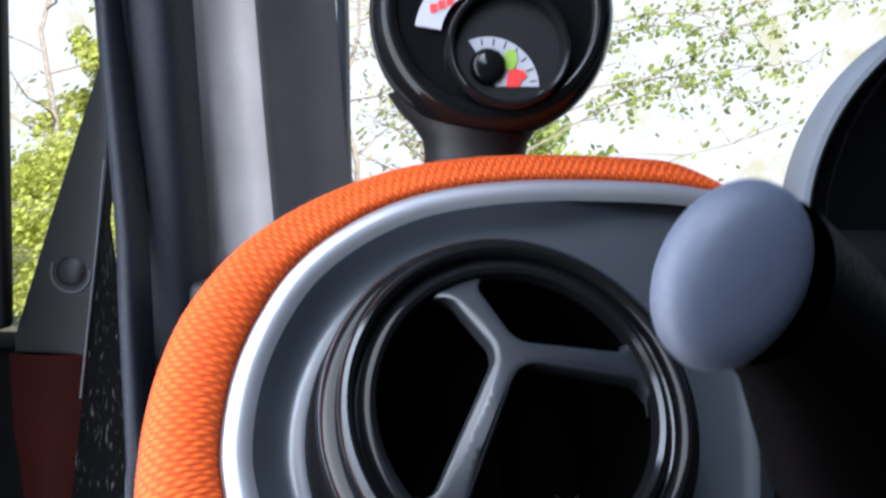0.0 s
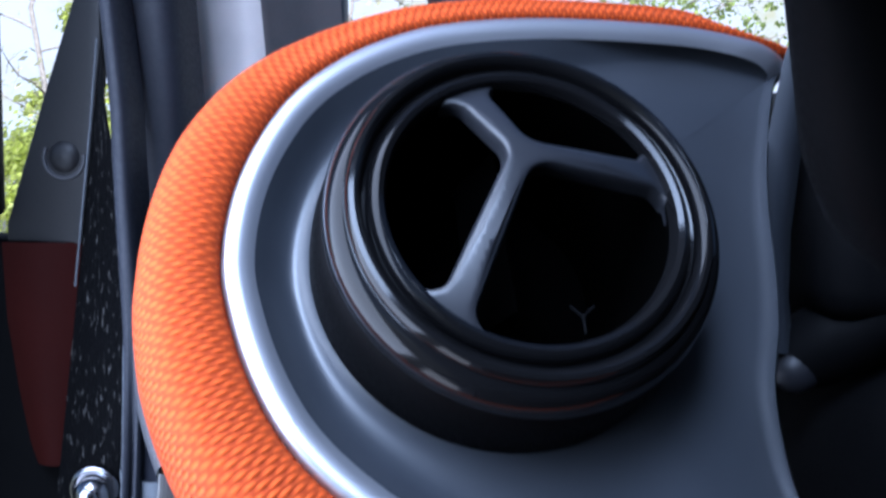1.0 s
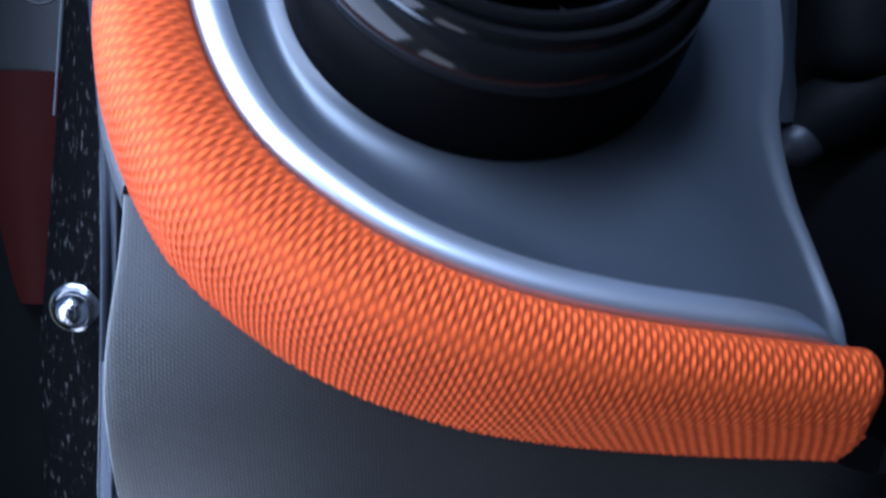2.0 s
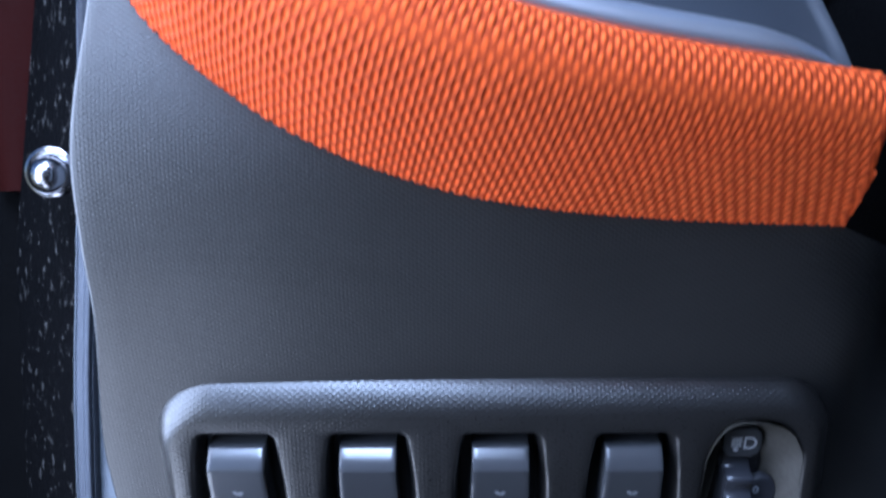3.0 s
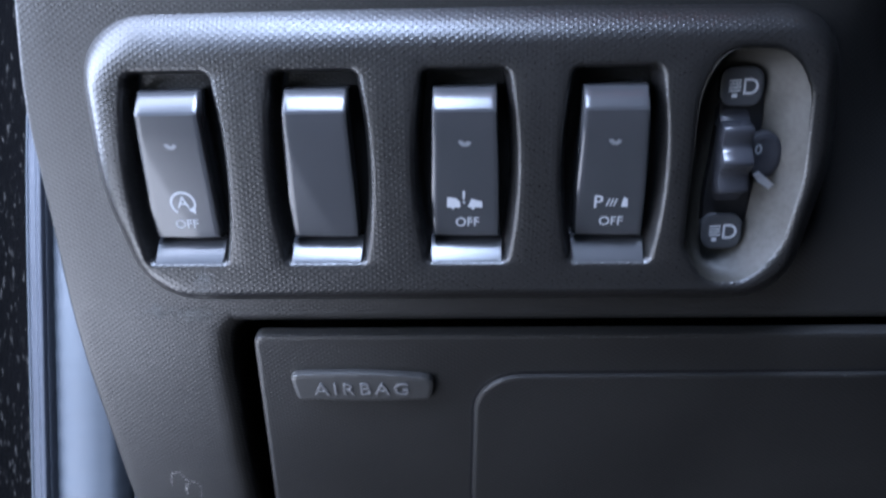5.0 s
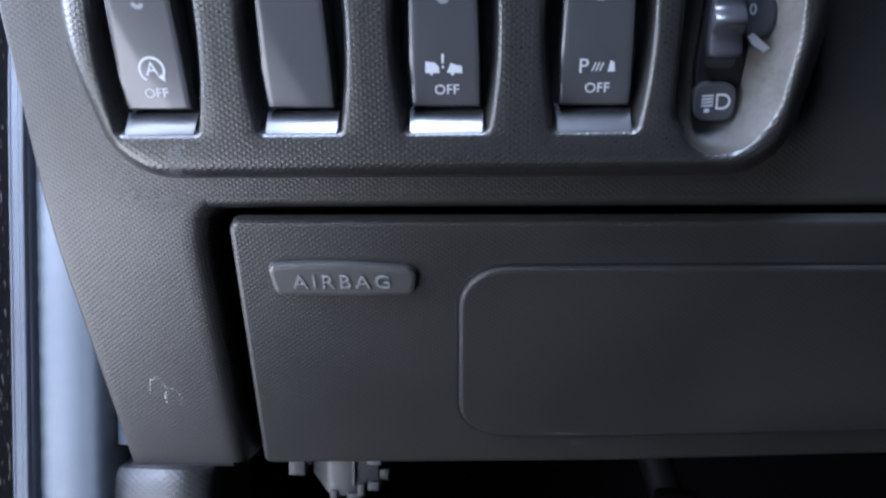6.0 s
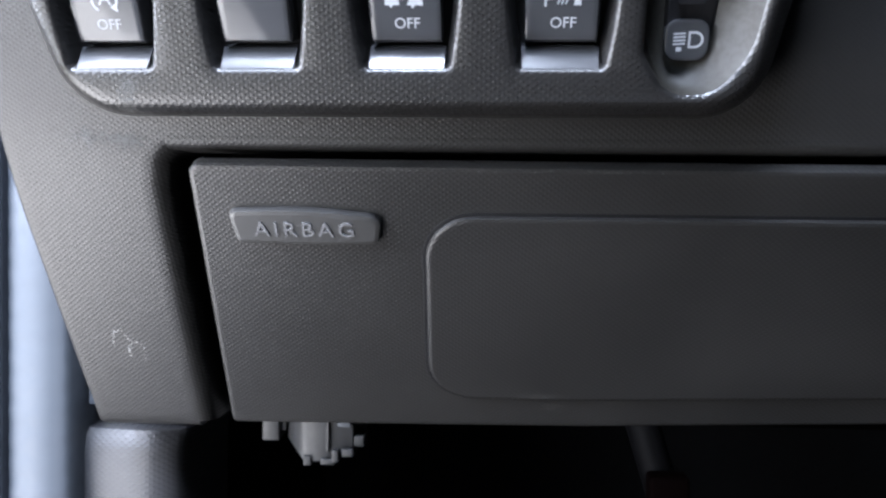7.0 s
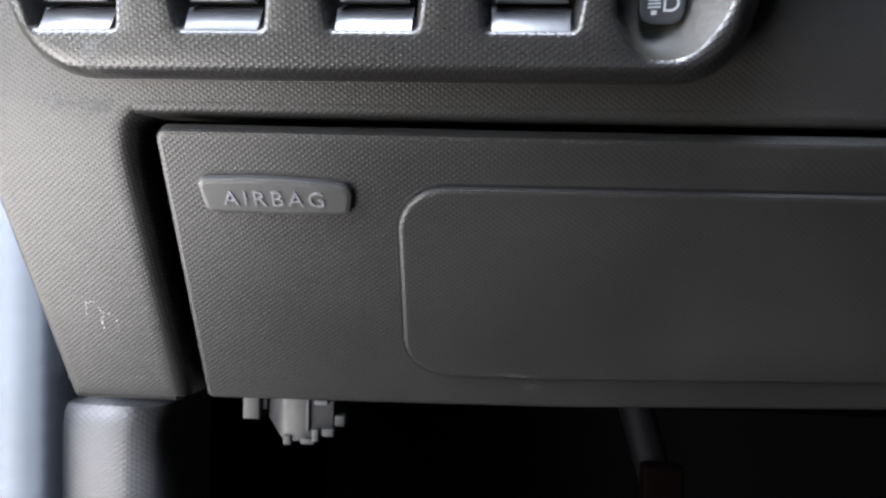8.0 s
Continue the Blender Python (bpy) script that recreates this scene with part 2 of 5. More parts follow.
def tube(bm, path, radii, sides=10, caps=True):
    """A round rod along places, with a radius at each."""
    pts = [Vector(p) for p in path]
    rows, up = [], Vector((0.13, 0.21, 0.97))
    for i, p in enumerate(pts):
        ahead = (pts[min(i + 1, len(pts) - 1)] - pts[max(i - 1, 0)]).normalized()
        side = ahead.cross(up)
        if side.length < 0.1:
            side = ahead.cross(Vector((1, 0, 0)))
        side.normalize()
        over = side.cross(ahead)
        r = radii[i] if isinstance(radii, (list, tuple)) else radii
        rows.append([p + r * (math.cos(a) * side + math.sin(a) * over) for a in (2 * math.pi * k / sides for k in range(sides))])
    grid = sheet(bm, rows, close_u=True)
    if caps:
        cap(bm, grid[0][::-1])
        cap(bm, grid[-1])
    return grid


def spline(points, steps):
    """A smooth line through 2D or 3D points, sampled evenly by length."""
    p = [np.array(q, float) for q in points]
    p = [2 * p[0] - p[1]] + p + [2 * p[-1] - p[-2]]
    fine = []
    for i in range(1, len(p) - 2):
        for k in range(24):
            t = k / 24
            fine.append(0.5 * (2 * p[i] + (p[i + 1] - p[i - 1]) * t + (2 * p[i - 1] - 5 * p[i] + 4 * p[i + 1] - p[i + 2]) * t**2 + (3 * p[i] - p[i - 1] - 3 * p[i + 1] + p[i + 2]) * t**3))
    fine = np.array(fine + [p[-2]])
    run = np.r_[0, np.cumsum(np.linalg.norm(np.diff(fine, axis=0), axis=1))]
    even = np.linspace(0, run[-1], steps)
    return np.stack([np.interp(even, run, fine[:, c]) for c in range(fine.shape[1])], 1), run[-1]


def frame_of(origin, normal):
    """Local axes on a tilted face: (u, v, h) in millimetres to a place."""
    o, n = Vector(origin), Vector(normal).normalized()
    u = Vector((-n.y, n.x, 0)).normalized()
    v = n.cross(u)

    def place(a, b, h=0.0):
        return o + 0.001 * (float(a) * u + float(b) * v + float(h) * n)

    m = Matrix((u, v, n)).transposed().to_4x4()
    m.translation = o
    return place, m


def rounded(poly, times=3):
    """Chaikin's corner cutting on a closed outline."""
    for _ in range(times):
        out = []
        for a, b in zip(poly, poly[1:] + poly[:1]):
            out += [(0.75 * a[0] + 0.25 * b[0], 0.75 * a[1] + 0.25 * b[1]), (0.25 * a[0] + 0.75 * b[0], 0.25 * a[1] + 0.75 * b[1])]
        poly = out
    return poly


def round_rect(x0, y0, x1, y1, r, steps=5):
    out = []
    for cx, cy, a in ((x1 - r, y1 - r, 0), (x0 + r, y1 - r, 90), (x0 + r, y0 + r, 180), (x1 - r, y0 + r, 270)):
        out += [(cx + r * math.cos(radians(a + 90 * k / steps)), cy + r * math.sin(radians(a + 90 * k / steps))) for k in range(steps + 1)]
    return out


def inset(poly, d):
    """The outline moved inwards by d (outwards if negative); it runs counter-clockwise."""
    out, n = [], len(poly)
    for i in range(n):
        a, b = poly[i - 1], poly[(i + 1) % n]
        tx, ty = b[0] - a[0], b[1] - a[1]
        s = math.hypot(tx, ty) or 1
        out.append((poly[i][0] - ty / s * d, poly[i][1] + tx / s * d))
    return out


def rim_rows(bm, outline, rows, place):
    """Loops of an outline at (inset, height) steps, joined; returns the loops."""
    return sheet(bm, [[place(x, y, h) for x, y in inset(outline, d)] for d, h in rows], close_u=True)


def inside(p, loop):
    hit, (x, y) = False, p
    for (x0, y0), (x1, y1) in zip(loop, loop[1:] + loop[:1]):
        if (y0 > y) != (y1 > y) and x < (x1 - x0) * (y - y0) / (y1 - y0) + x0:
            hit = not hit
    return hit


def holed(outer, holes, grid=0.0):
    """Triangles over a flat outline with holes: points in mm and corner numbers."""
    pts, edges = [], []
    for loop in [outer] + holes:
        n = len(pts)
        pts += [Vector(p) for p in loop]
        edges += [(n + k, n + (k + 1) % len(loop)) for k in range(len(loop))]
    if grid:
        xs, ys = [p[0] for p in outer], [p[1] for p in outer]
        for i in range(int((max(xs) - min(xs)) / grid)):
            for k in range(int((max(ys) - min(ys)) / grid)):
                q = (min(xs) + grid * (i + 0.5), min(ys) + grid * (k + 0.5))
                if inside(q, inset(outer, 0.6)) and not any(inside(q, inset(hole, -0.6)) for hole in holes):
                    pts.append(Vector(q))
    out = geometry.delaunay_2d_cdt(pts, edges, [], 0, 1e-6)
    faces = []
    for f in out[2]:
        c = sum((out[0][k] for k in f), Vector((0, 0))) / len(f)
        if inside(c, outer) and not any(inside(c, hole) for hole in holes):
            faces.append(f)
    return out[0], faces


def lay(bm, outer, holes, place, h=0.0, grid=0.0):
    pts, faces = holed(outer, holes, grid)
    vs = [bm.verts.new(place(p.x, p.y, h)) for p in pts]
    for f in faces:
        bm.faces.new([vs[k] for k in f])


def slab(bm, outline, place, top, bottom, edge=0.5):
    """A plate with a softened upper edge."""
    rows = [(0.0, bottom), (0.0, top - edge), (0.3 * edge, top - 0.3 * edge), (edge, top), (edge + 0.35, top)]
    loops = rim_rows(bm, outline, rows, place)
    cap(bm, loops[-1])
    cap(bm, loops[0][::-1])


def lettering(name, words, size, place, x, y, h, material, parent, thick=0.06, space=1.0, label=""):
    """Words in the built-in font, centred at (x, y) mm, as a mesh."""
    cu = bpy.data.curves.new(name, "FONT")
    cu.body, cu.size, cu.extrude, cu.align_x, cu.align_y = words, size, thick, "CENTER", "CENTER"
    cu.space_character = space
    cu.resolution_u = 3
    tmp = bpy.data.objects.new(name, cu)
    me = bpy.data.meshes.new_from_object(tmp)
    bpy.data.objects.remove(tmp)
    bm = bmesh.new()
    bm.from_mesh(me)
    bpy.data.meshes.remove(me)
    for v in bm.verts:
        v.co = place(x + v.co.x, y + v.co.y, h + v.co.z)
    return part(name, bm, material, parent, label, smooth=False)


def polygons(name, shapes, place, h, material, parent, thick=0.05, label=""):
    """Small flat printed shapes, each a closed outline in mm, as one mesh."""
    bm = bmesh.new()
    for shape in shapes:
        low = [bm.verts.new(place(x, y, h)) for x, y in shape]
        high = [bm.verts.new(place(x, y, h + thick)) for x, y in shape]
        bm.faces.new(high)
        for i in range(len(shape)):
            j = (i + 1) % len(shape)
            bm.faces.new((low[i], low[j], high[j], high[i]))
    return part(name, bm, material, parent, label, smooth=False)


def arc_band(cx, cy, r, w, a0, a1, steps=14):
    out = [(cx + (r + w / 2) * math.cos(radians(a0 + (a1 - a0) * k / steps)), cy + (r + w / 2) * math.sin(radians(a0 + (a1 - a0) * k / steps))) for k in range(steps + 1)]
    return out + [(cx + (r - w / 2) * math.cos(radians(a1 + (a0 - a1) * k / steps)), cy + (r - w / 2) * math.sin(radians(a1 + (a0 - a1) * k / steps))) for k in range(steps + 1)]


RING, RING_POSE = frame_of((-0.0142, -0.0009, 0.924), (0.17, -0.84, 0.515))
PANEL, PANEL_POSE = frame_of((0.003, 0.0176, 0.756), (-0.02, -0.945, -0.325))
KNEE, KNEE_POSE = frame_of((-0.0124, 0.0716, 0.6743), (0.003, -0.825, -0.566))


def fillet(corners, steps=7):
    """A closed counter-clockwise outline from corners (x, y, radius)."""
    out, n = [], len(corners)
    for i in range(n):
        p = Vector(corners[i][:2])
        a, b = (Vector(corners[i - 1][:2]) - p), (Vector(corners[(i + 1) % n][:2]) - p)
        la, lb = a.length, b.length
        a.normalize(), b.normalize()
        half = math.acos(max(-1, min(1, a.dot(b)))) / 2
        cut = min(corners[i][2] / math.tan(half), 0.48 * la, 0.48 * lb)
        r = cut * math.tan(half)
        c = p + (a + b).normalized() * (r / math.sin(half))
        s, e = p + a * cut - c, p + b * cut - c
        t0, t1 = math.atan2(s.y, s.x), math.atan2(e.y, e.x)
        turn = (t1 - t0 + math.pi) % (2 * math.pi) - math.pi
        out += [(c.x + r * math.cos(t0 + turn * k / steps), c.y + r * math.sin(t0 + turn * k / steps)) for k in range(steps + 1)]
    return out


# ---- dashboard: fascia, vent surround, fabric trim, switch bezel, knee panel ----
dashboard = thing("dashboard", pose(0.02, 0.06, 0.64), "black grained car dashboard with orange fabric trim round its vent", "dashboard")

PROFILE_Z = (0.60, 0.6427, 0.68, 0.7164, 0.76, 0.79, 0.81, 0.83, 0.85, 0.88, 0.93)
PROFILE_Y = (0.1215, 0.0935, 0.0690, 0.0455, 0.0275, 0.0135, 0.0045, -0.0025, -0.0052, -0.0005, 0.008)


def fascia_y(x, z):
    y = float(np.interp(z, PROFILE_Z, PROFILE_Y))
    y = sum(float(np.interp(z + d, PROFILE_Z, PROFILE_Y)) for d in (-0.012, -0.006, 0, 0.006, 0.012)) / 5
    return y + 0.09 * smoothstep(0.098, 0.17, x) * smoothstep(0.735, 0.80, z)


def fascia_left(z):
    return -0.0805 + 0.0060 * smoothstep(0.765, 0.815, z) + 0.0045 * smoothstep(0.84, 0.888, z)


def make_fascia():
    bm = bmesh.new()
    seam = 0.7236

    def row(z, right, count, dy=0.0):
        left, r = fascia_left(z), 0.0010
        pts = [Vector((left, fascia_y(left, z) + r + 0.012 + dy, z))]
        for k in range(6):
            a = radians(90 - 18 * k)
            pts.append(Vector((left + r - r * math.sin(a), fascia_y(left, z) + r - r * math.cos(a) + dy, z)))
        start = left + r
        for k in range(1, count + 1):
            x = start + (right - start) * k / count
            pts.append(Vector((x, fascia_y(x, z) + dy, z)))
        return pts

    # the face above the knee panel
    heights = [seam + (0.889 - seam) * k / 46 for k in range(47)]
    rows = [row(z, 0.20 - 0.115 * smoothstep(0.79, 0.835, z) - 0.075 * smoothstep(0.838, 0.862, z), 44) for z in heights]
    sheet(bm, rows)
    # the leg beside the knee panel
    low, leg = 0.6427, []

    def leg_right(z):
        x, r, d = -0.0492 + 0.0040 * (z - low) / (seam - low), 0.010, seam - z
        return x + (r - math.sqrt(max(r * r - (r - d) ** 2, 0)) if d < r else 0)

    zs = [low + (seam - low) * k / 26 for k in range(23)] + [seam - 0.006, seam - 0.004, seam - 0.002, seam - 0.0007, seam]
    for z in zs:
        leg.append(row(z, leg_right(z), 12))
    r = 0.0018
    foot = [row(low - r * math.sin(radians(a)), leg_right(low), 12, r - r * math.cos(radians(a))) for a in (90, 60, 30)]
    foot.insert(0, row(low - r, leg_right(low), 12, 0.02))
    sheet(bm, foot + leg)
    # its inner side, rounded towards the gap
    sheet(bm, [[Vector((leg_right(z) + e, fascia_y(leg_right(z), z) + d, z)) for z in zs] for d, e in ((0, 0), (0.0003, 0.0012), (0.0010, 0.0024), (0.0022, 0.0034), (0.0042, 0.0041), (0.0075, 0.0045), (0.02, 0.0046))])
    bmesh.ops.remove_doubles(bm, verts=bm.verts, dist=1e-5)
    # the return along its lower edge, beside the leg
    edge = [Vector((-0.0400 + 0.240 * k / 40, 0, seam)) for k in range(41)]
    sheet(bm, [[Vector((p.x, fascia_y(p.x, seam) + d, seam - e)) for p in edge] for d, e in ((0, 0), (0.0003, 0.0011), (0.0010, 0.0020), (0.0021, 0.0027), (0.0040, 0.0030), (0.0140, 0.0030))])
    return part("fascia", bm, FASCIA, dashboard)


make_fascia()

# shade behind the gap and the knee panel, painted as a black sheet
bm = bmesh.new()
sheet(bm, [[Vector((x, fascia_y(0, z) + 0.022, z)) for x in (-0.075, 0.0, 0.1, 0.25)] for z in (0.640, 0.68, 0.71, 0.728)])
part("gap_shade", bm, VOID, dashboard, "near-black sheet standing for the shade behind the gaps")

# the oval round the vent, from its upper right end over the left to its lower right end
OVAL = [(136, 89), (124, 94), (104, 98.5), (79, 100), (50, 99.5), (25, 96), (7, 90), (-9, 80.5), (-22, 68), (-31.5, 52), (-37, 36), (-39, 19), (-37, 5), (-32, -11), (-24, -26), (-12, -39), (4, -51), (24, -60.5), (46, -67), (69, -71.5), (86, -74.3), (97.0, -75.9)]
BAND_PROFILE = [(0, -2.2), (0.5, 0.4), (2.2, 2.0), (5, 2.9), (8.5, 2.7), (12, 1.2), (15, -2), (17.3, -7), (18.7, -14), (19.3, -23), (19.3, -33), (18.5, -47)]


def band_width(u, v):
    k = float(np.interp(v, (-75, -60, -45, -25, 0, 20, 50, 80, 100), (0.84, 0.98, 1.12, 1.22, 1.2, 1.1, 1.12, 1.0, 0.95)))
    return k * (1 - 0.85 * smoothstep(100, 138, u) * smoothstep(20, 60, v))


def make_band():
    along, length = spline(OVAL, 2500)
    across, girth = spline(BAND_PROFILE, 104)
    tangent = np.gradient(along, axis=0)
    tangent /= np.linalg.norm(tangent, axis=1)[:, None]
    slope = np.gradient(across, axis=0)
    slope /= np.linalg.norm(slope, axis=1)[:, None]
    verts, pores = [], []
    extra = [(0.0, 0.0), (0.9, 0.3), (1.7, 1.0), (2.3, 2.2), (2.6, 4.0), (2.6, 24.0)]
    for i in range(len(along) + len(extra) - 1):
        j = min(i, len(along) - 1)
        step, drop = extra[max(i - len(along) + 1, 0)]
        (u, v), (tu, tv) = along[j], tangent[j]
        k = band_width(u, v)
        a = length * j / (len(along) - 1) + step
        for c in range(len(across)):
            o, h = across[c]
            s = girth * c / (len(across) - 1) * (0.5 + 0.5 * k)
            lean = smoothstep(50, 100, u) * smoothstep(0, -40, v)
            skew = lean * (0.05 * k * o + 0.28 * max(0.0, -h - 3.0))
            # strands that sway against their neighbours and leave slim pores
            thread = 0.0
            at = a + skew
            first = math.floor(at / 1.3)
            for strand in (first - 1, first, first + 1):
                wave = math.sin(2 * math.pi * s / 5.2 + math.pi * (strand % 2) + 0.25 * math.sin(strand * 2.3))
                x = at / 1.3 - strand - 0.5 - 0.03 * wave
                thread = max(thread, (1 - (x / 0.50) ** 2) * (0.60 + 0.40 * math.cos(2 * math.pi * s / 4.6 + math.pi * (strand % 2) + 0.3 * math.sin(strand * 2.3))))
            thread = max(thread, 0.0)
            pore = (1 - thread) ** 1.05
            lift = 0.60 * thread - 0.32
            du, dh = -slope[c][1], slope[c][0]
            o2, h2 = k * (o + lift * du * -1), h + lift * dh - 6.0 * smoothstep(0, 9, o) * smoothstep(55, 92, v)
            sink = 1 - min(drop / 30, 0.9)
            step2 = step + skew
            verts.append(RING(u + tv * o2 + tu * step2, v - tu * o2 + tv * step2, h2 - drop * (1.0 if h2 > -10 else sink * 0.3)))
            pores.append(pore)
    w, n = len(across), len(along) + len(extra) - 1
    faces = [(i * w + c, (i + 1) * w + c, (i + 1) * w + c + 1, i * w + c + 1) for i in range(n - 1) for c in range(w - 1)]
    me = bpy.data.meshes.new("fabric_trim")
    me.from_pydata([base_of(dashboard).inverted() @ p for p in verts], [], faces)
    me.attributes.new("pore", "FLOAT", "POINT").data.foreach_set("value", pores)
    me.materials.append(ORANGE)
    me.shade_smooth()
    ob = new("fabric_trim", me)
    ob.parent = dashboard
    ob["label"] = "bright orange mesh fabric band, tightly woven"


make_band()

# the plain side that shows beside the fabric
bm = bmesh.new()
curve, _ = spline(OVAL, 200)
tangent = np.gradient(curve, axis=0)
tangent /= np.linalg.norm(tangent, axis=1)[:, None]
rows = []
for o, h in ((18.6, -25), (20.2, -28), (21.2, -33), (21.6, -44), (21.4, -80)):
    rows.append([RING(u + tv * o * band_width(u, v), v - tu * o * band_width(u, v), h) for (u, v), (tu, tv) in zip(curve, tangent) if -13 < v < 72 and u < 10])
sheet(bm, rows)
part("end_panel", bm, DARK, dashboard, "dark blue-grey end panel")

VENT = (31.0, 20.0)
DISH_EDGE = [(97.0, -75.9), (98.4, -68), (97.6, -54), (96.4, -36), (98.6, -17), (104.8, 0), (109, 16), (113, 37), (119, 58), (129, 83), (136, 89)]


def make_surround():
    oval, _ = spline(OVAL, 220)
    edge, _ = spline(DISH_EDGE, 80)
    loop = np.concatenate([oval, edge[1:-1]])
    n = len(loop)
    soft = []
    for i in range(n):
        inside = 1.0 if i < 220 else 0.0
        # the bead runs out near both ends of the oval
        near = min(i / 45, (219 - i) / 45) if i < 220 else 0
        soft.append(inside * smoothstep(0, 1, near))
    tan = np.roll(loop, -1, 0) - np.roll(loop, 1, 0)
    tan /= np.linalg.norm(tan, axis=1)[:, None]
    bead = [(0.0, -1.8), (0.5, 0.0), (1.4, 0.9), (2.8, 1.35), (4.6, 1.2), (6.4, 0.5), (8.0, -0.6)]
    wall = [(8.0, -0.6), (9.4, -1.9), (11.2, -3.8), (13.2, -5.6), (15.0, -6.8)]
    floor = [(0.2, -7.2), (0.4, -7.2), (0.6, -6.8), (0.8, -6.1), (0.92, -5.4), (1.0, -4.8)]

    def spot(i, s, g):
        p = loop[i]
        to = np.array(VENT) - p
        far = np.linalg.norm(to)
        to = to / far
        inward = np.array((-tan[i][1], tan[i][0]))
        lean = max(float(to @ inward), 0.55) if i < 220 else 1.0
        a = s / lean
        q = p + to * (a + g * (far - 48.6 - a))
        return q

    bm = bmesh.new()
    def fall(i):
        k = max((i - 207) / 12, (9 - i) / 9, 0.0)
        return 7.0 * (1 - math.sqrt(max(1 - k * k, 0.0)))

    sheet(bm, [[RING(*spot(i, s, 0.0), h - fall(i)) for i in range(220)] for s, h in bead])
    part("vent_rim", bm, SILVER, dashboard, "satin silver-grey rim")
    bm = bmesh.new()
    grid = []
    for s, g, h in [(s, 0.0, h) for s, h in wall] + [(15.0, g, h) for g, h in floor]:
        ring = []
        for i in range(n):
            k = soft[i]
            q = spot(i, k * s + (1 - k) * (s - 8.0) * 0.8, g)
            low = -5.4 - 1.4 * smoothstep(7.0, 15.5, s)
            ring.append(RING(q[0], q[1], h if g > 0 else k * h + (1 - k) * low))
        grid.append(ring)
    sheet(bm, grid, close_u=True)
    part("vent_surround", bm, SATIN, dashboard, "dark satin grey dished surround")
    # the edge of the dish towards the steering column
    bm = bmesh.new()
    sheet(bm, [[RING(u + o, v, h) for u, v in edge] for o, h in ((0, -5.4), (0.6, -6.0), (0.9, -7.6), (1.0, -12), (1.0, -40))])
    part("surround_edge", bm, SATIN, dashboard)


make_surround()

# the raised bezel with its five openings
SWITCH_X = (-48.0, -16.0, 16.1, 48.2)


def pocket_outline(cx):
    """An opening with rounded corners and softly bowed sides."""
    side = [(9.2 + 2.3 * (1 - ((v - 0.8) / 22.0) ** 2), v) for v in (-15, -10, -5, 0, 5, 10, 15)]
    c = [(cx - 9.3, -21.2, 1.6), (cx + 9.3, -21.2, 1.6)] + [(cx + x, v, 8) for x, v in side] + [(cx + 9.6, 22.8, 2.6), (cx - 9.2, 22.8, 2.6)] + [(cx - x, v, 8) for x, v in side[::-1]]
    return fillet(c)


ADJ = fillet([(64.8, -18, 6), (70, -26.5, 7), (80, -26.5, 9), (86.5, -18, 16), (89.3, -2, 30), (88.6, 17, 10), (84, 25.5, 8), (70, 26.3, 7), (65.6, 17, 20)])
BEZEL = fillet([(-68.5, 36.2, 16), (-67.8, -4, 60), (-60, -32.5, 17), (90, -32.5, 15), (96.8, 2, 40), (95.5, 33.8, 13)])


def bezel_inset(d):
    """The bezel's outline moved inwards, most along its upper edge."""
    out = []
    for i, (x, y) in enumerate(BEZEL):
        (ax, ay), (bx, by) = BEZEL[i - 1], BEZEL[(i + 1) % len(BEZEL)]
        tx, ty = bx - ax, by - ay
        s = math.hypot(tx, ty) or 1
        k = d * (1 + (1.0 - 0.9 * smoothstep(35, 72, x)) * max(0.0, -tx / s))
        out.append((x - ty / s * k, y + tx / s * k))
    return out


def make_bezel():
    bm = bmesh.new()
    sheet(bm, [[PANEL(x, y, h) for x, y in bezel_inset(d)] for d, h in [(0, -17), (0.05, -8), (0.2, -5.3), (0.6, -4.3), (1.2, -3.15), (2.0, -1.95), (3.1, -0.85), (3.9, -0.3), (4.8, 0.0)]], close_u=True)
    holes = []
    for cx in SWITCH_X:
        hole = pocket_outline(cx)
        rows = rim_rows(bm, hole, [(-0.9, 0.0), (-0.4, -0.12), (0.0, -0.45), (0.35, -1.2), (1.0, -3.6), (1.5, -7.0), (1.6, -13)], PANEL)
        cap(bm, rows[-1])
        holes.append(inset(hole, -0.9))
    rim_rows(bm, ADJ, [(-1.2, 0.0), (-0.5, -0.2), (0.0, -0.7)], PANEL)
    holes.append(inset(ADJ, -1.2))
    lay(bm, bezel_inset(4.8), holes, PANEL, grid=4.0)
    bmesh.ops.remove_doubles(bm, verts=bm.verts, dist=1e-5)
    # the upper half leans back a little
    base, up = PANEL(0, 0, 0), PANEL(0, 1, 0) - PANEL(0, 0, 0)
    out = PANEL(0, 0, 1) - base
    for v in bm.verts:
        y = (v.co - base).dot(up) / up.length_squared
        v.co -= out * 0.0016 * max(y + 6.0, 0.0) ** 2
    return part("switch_bezel", bm, BEZEL_GRAIN, dashboard, "raised grained bezel with rounded corners")


make_bezel()


def polar(outline, cx, cy, a):
    """Distance from a centre to an outline along an angle."""
    d = (math.cos(a), math.sin(a))
    best = 0
    for (x0, y0), (x1, y1) in zip(outline, outline[1:] + outline[:1]):
        ex, ey = x1 - x0, y1 - y0
        den = d[0] * ey - d[1] * ex
        if abs(den) > 1e-9:
            t = ((x0 - cx) * ey - (y0 - cy) * ex) / den
            s = ((x0 - cx) * d[1] - (y0 - cy) * d[0]) / den
            if t > 0 and -1e-6 <= s <= 1 + 1e-6:
                best = max(best, t)
    return best


STRIP = fillet([(70.2, -20, 4), (79, -20, 5), (80.6, -6, 20), (81.2, 10, 20), (80.4, 20.5, 4), (72.3, 20.5, 3.5), (71.4, 8, 20), (70.0, -8, 20)])
bm = bmesh.new()
grid = []
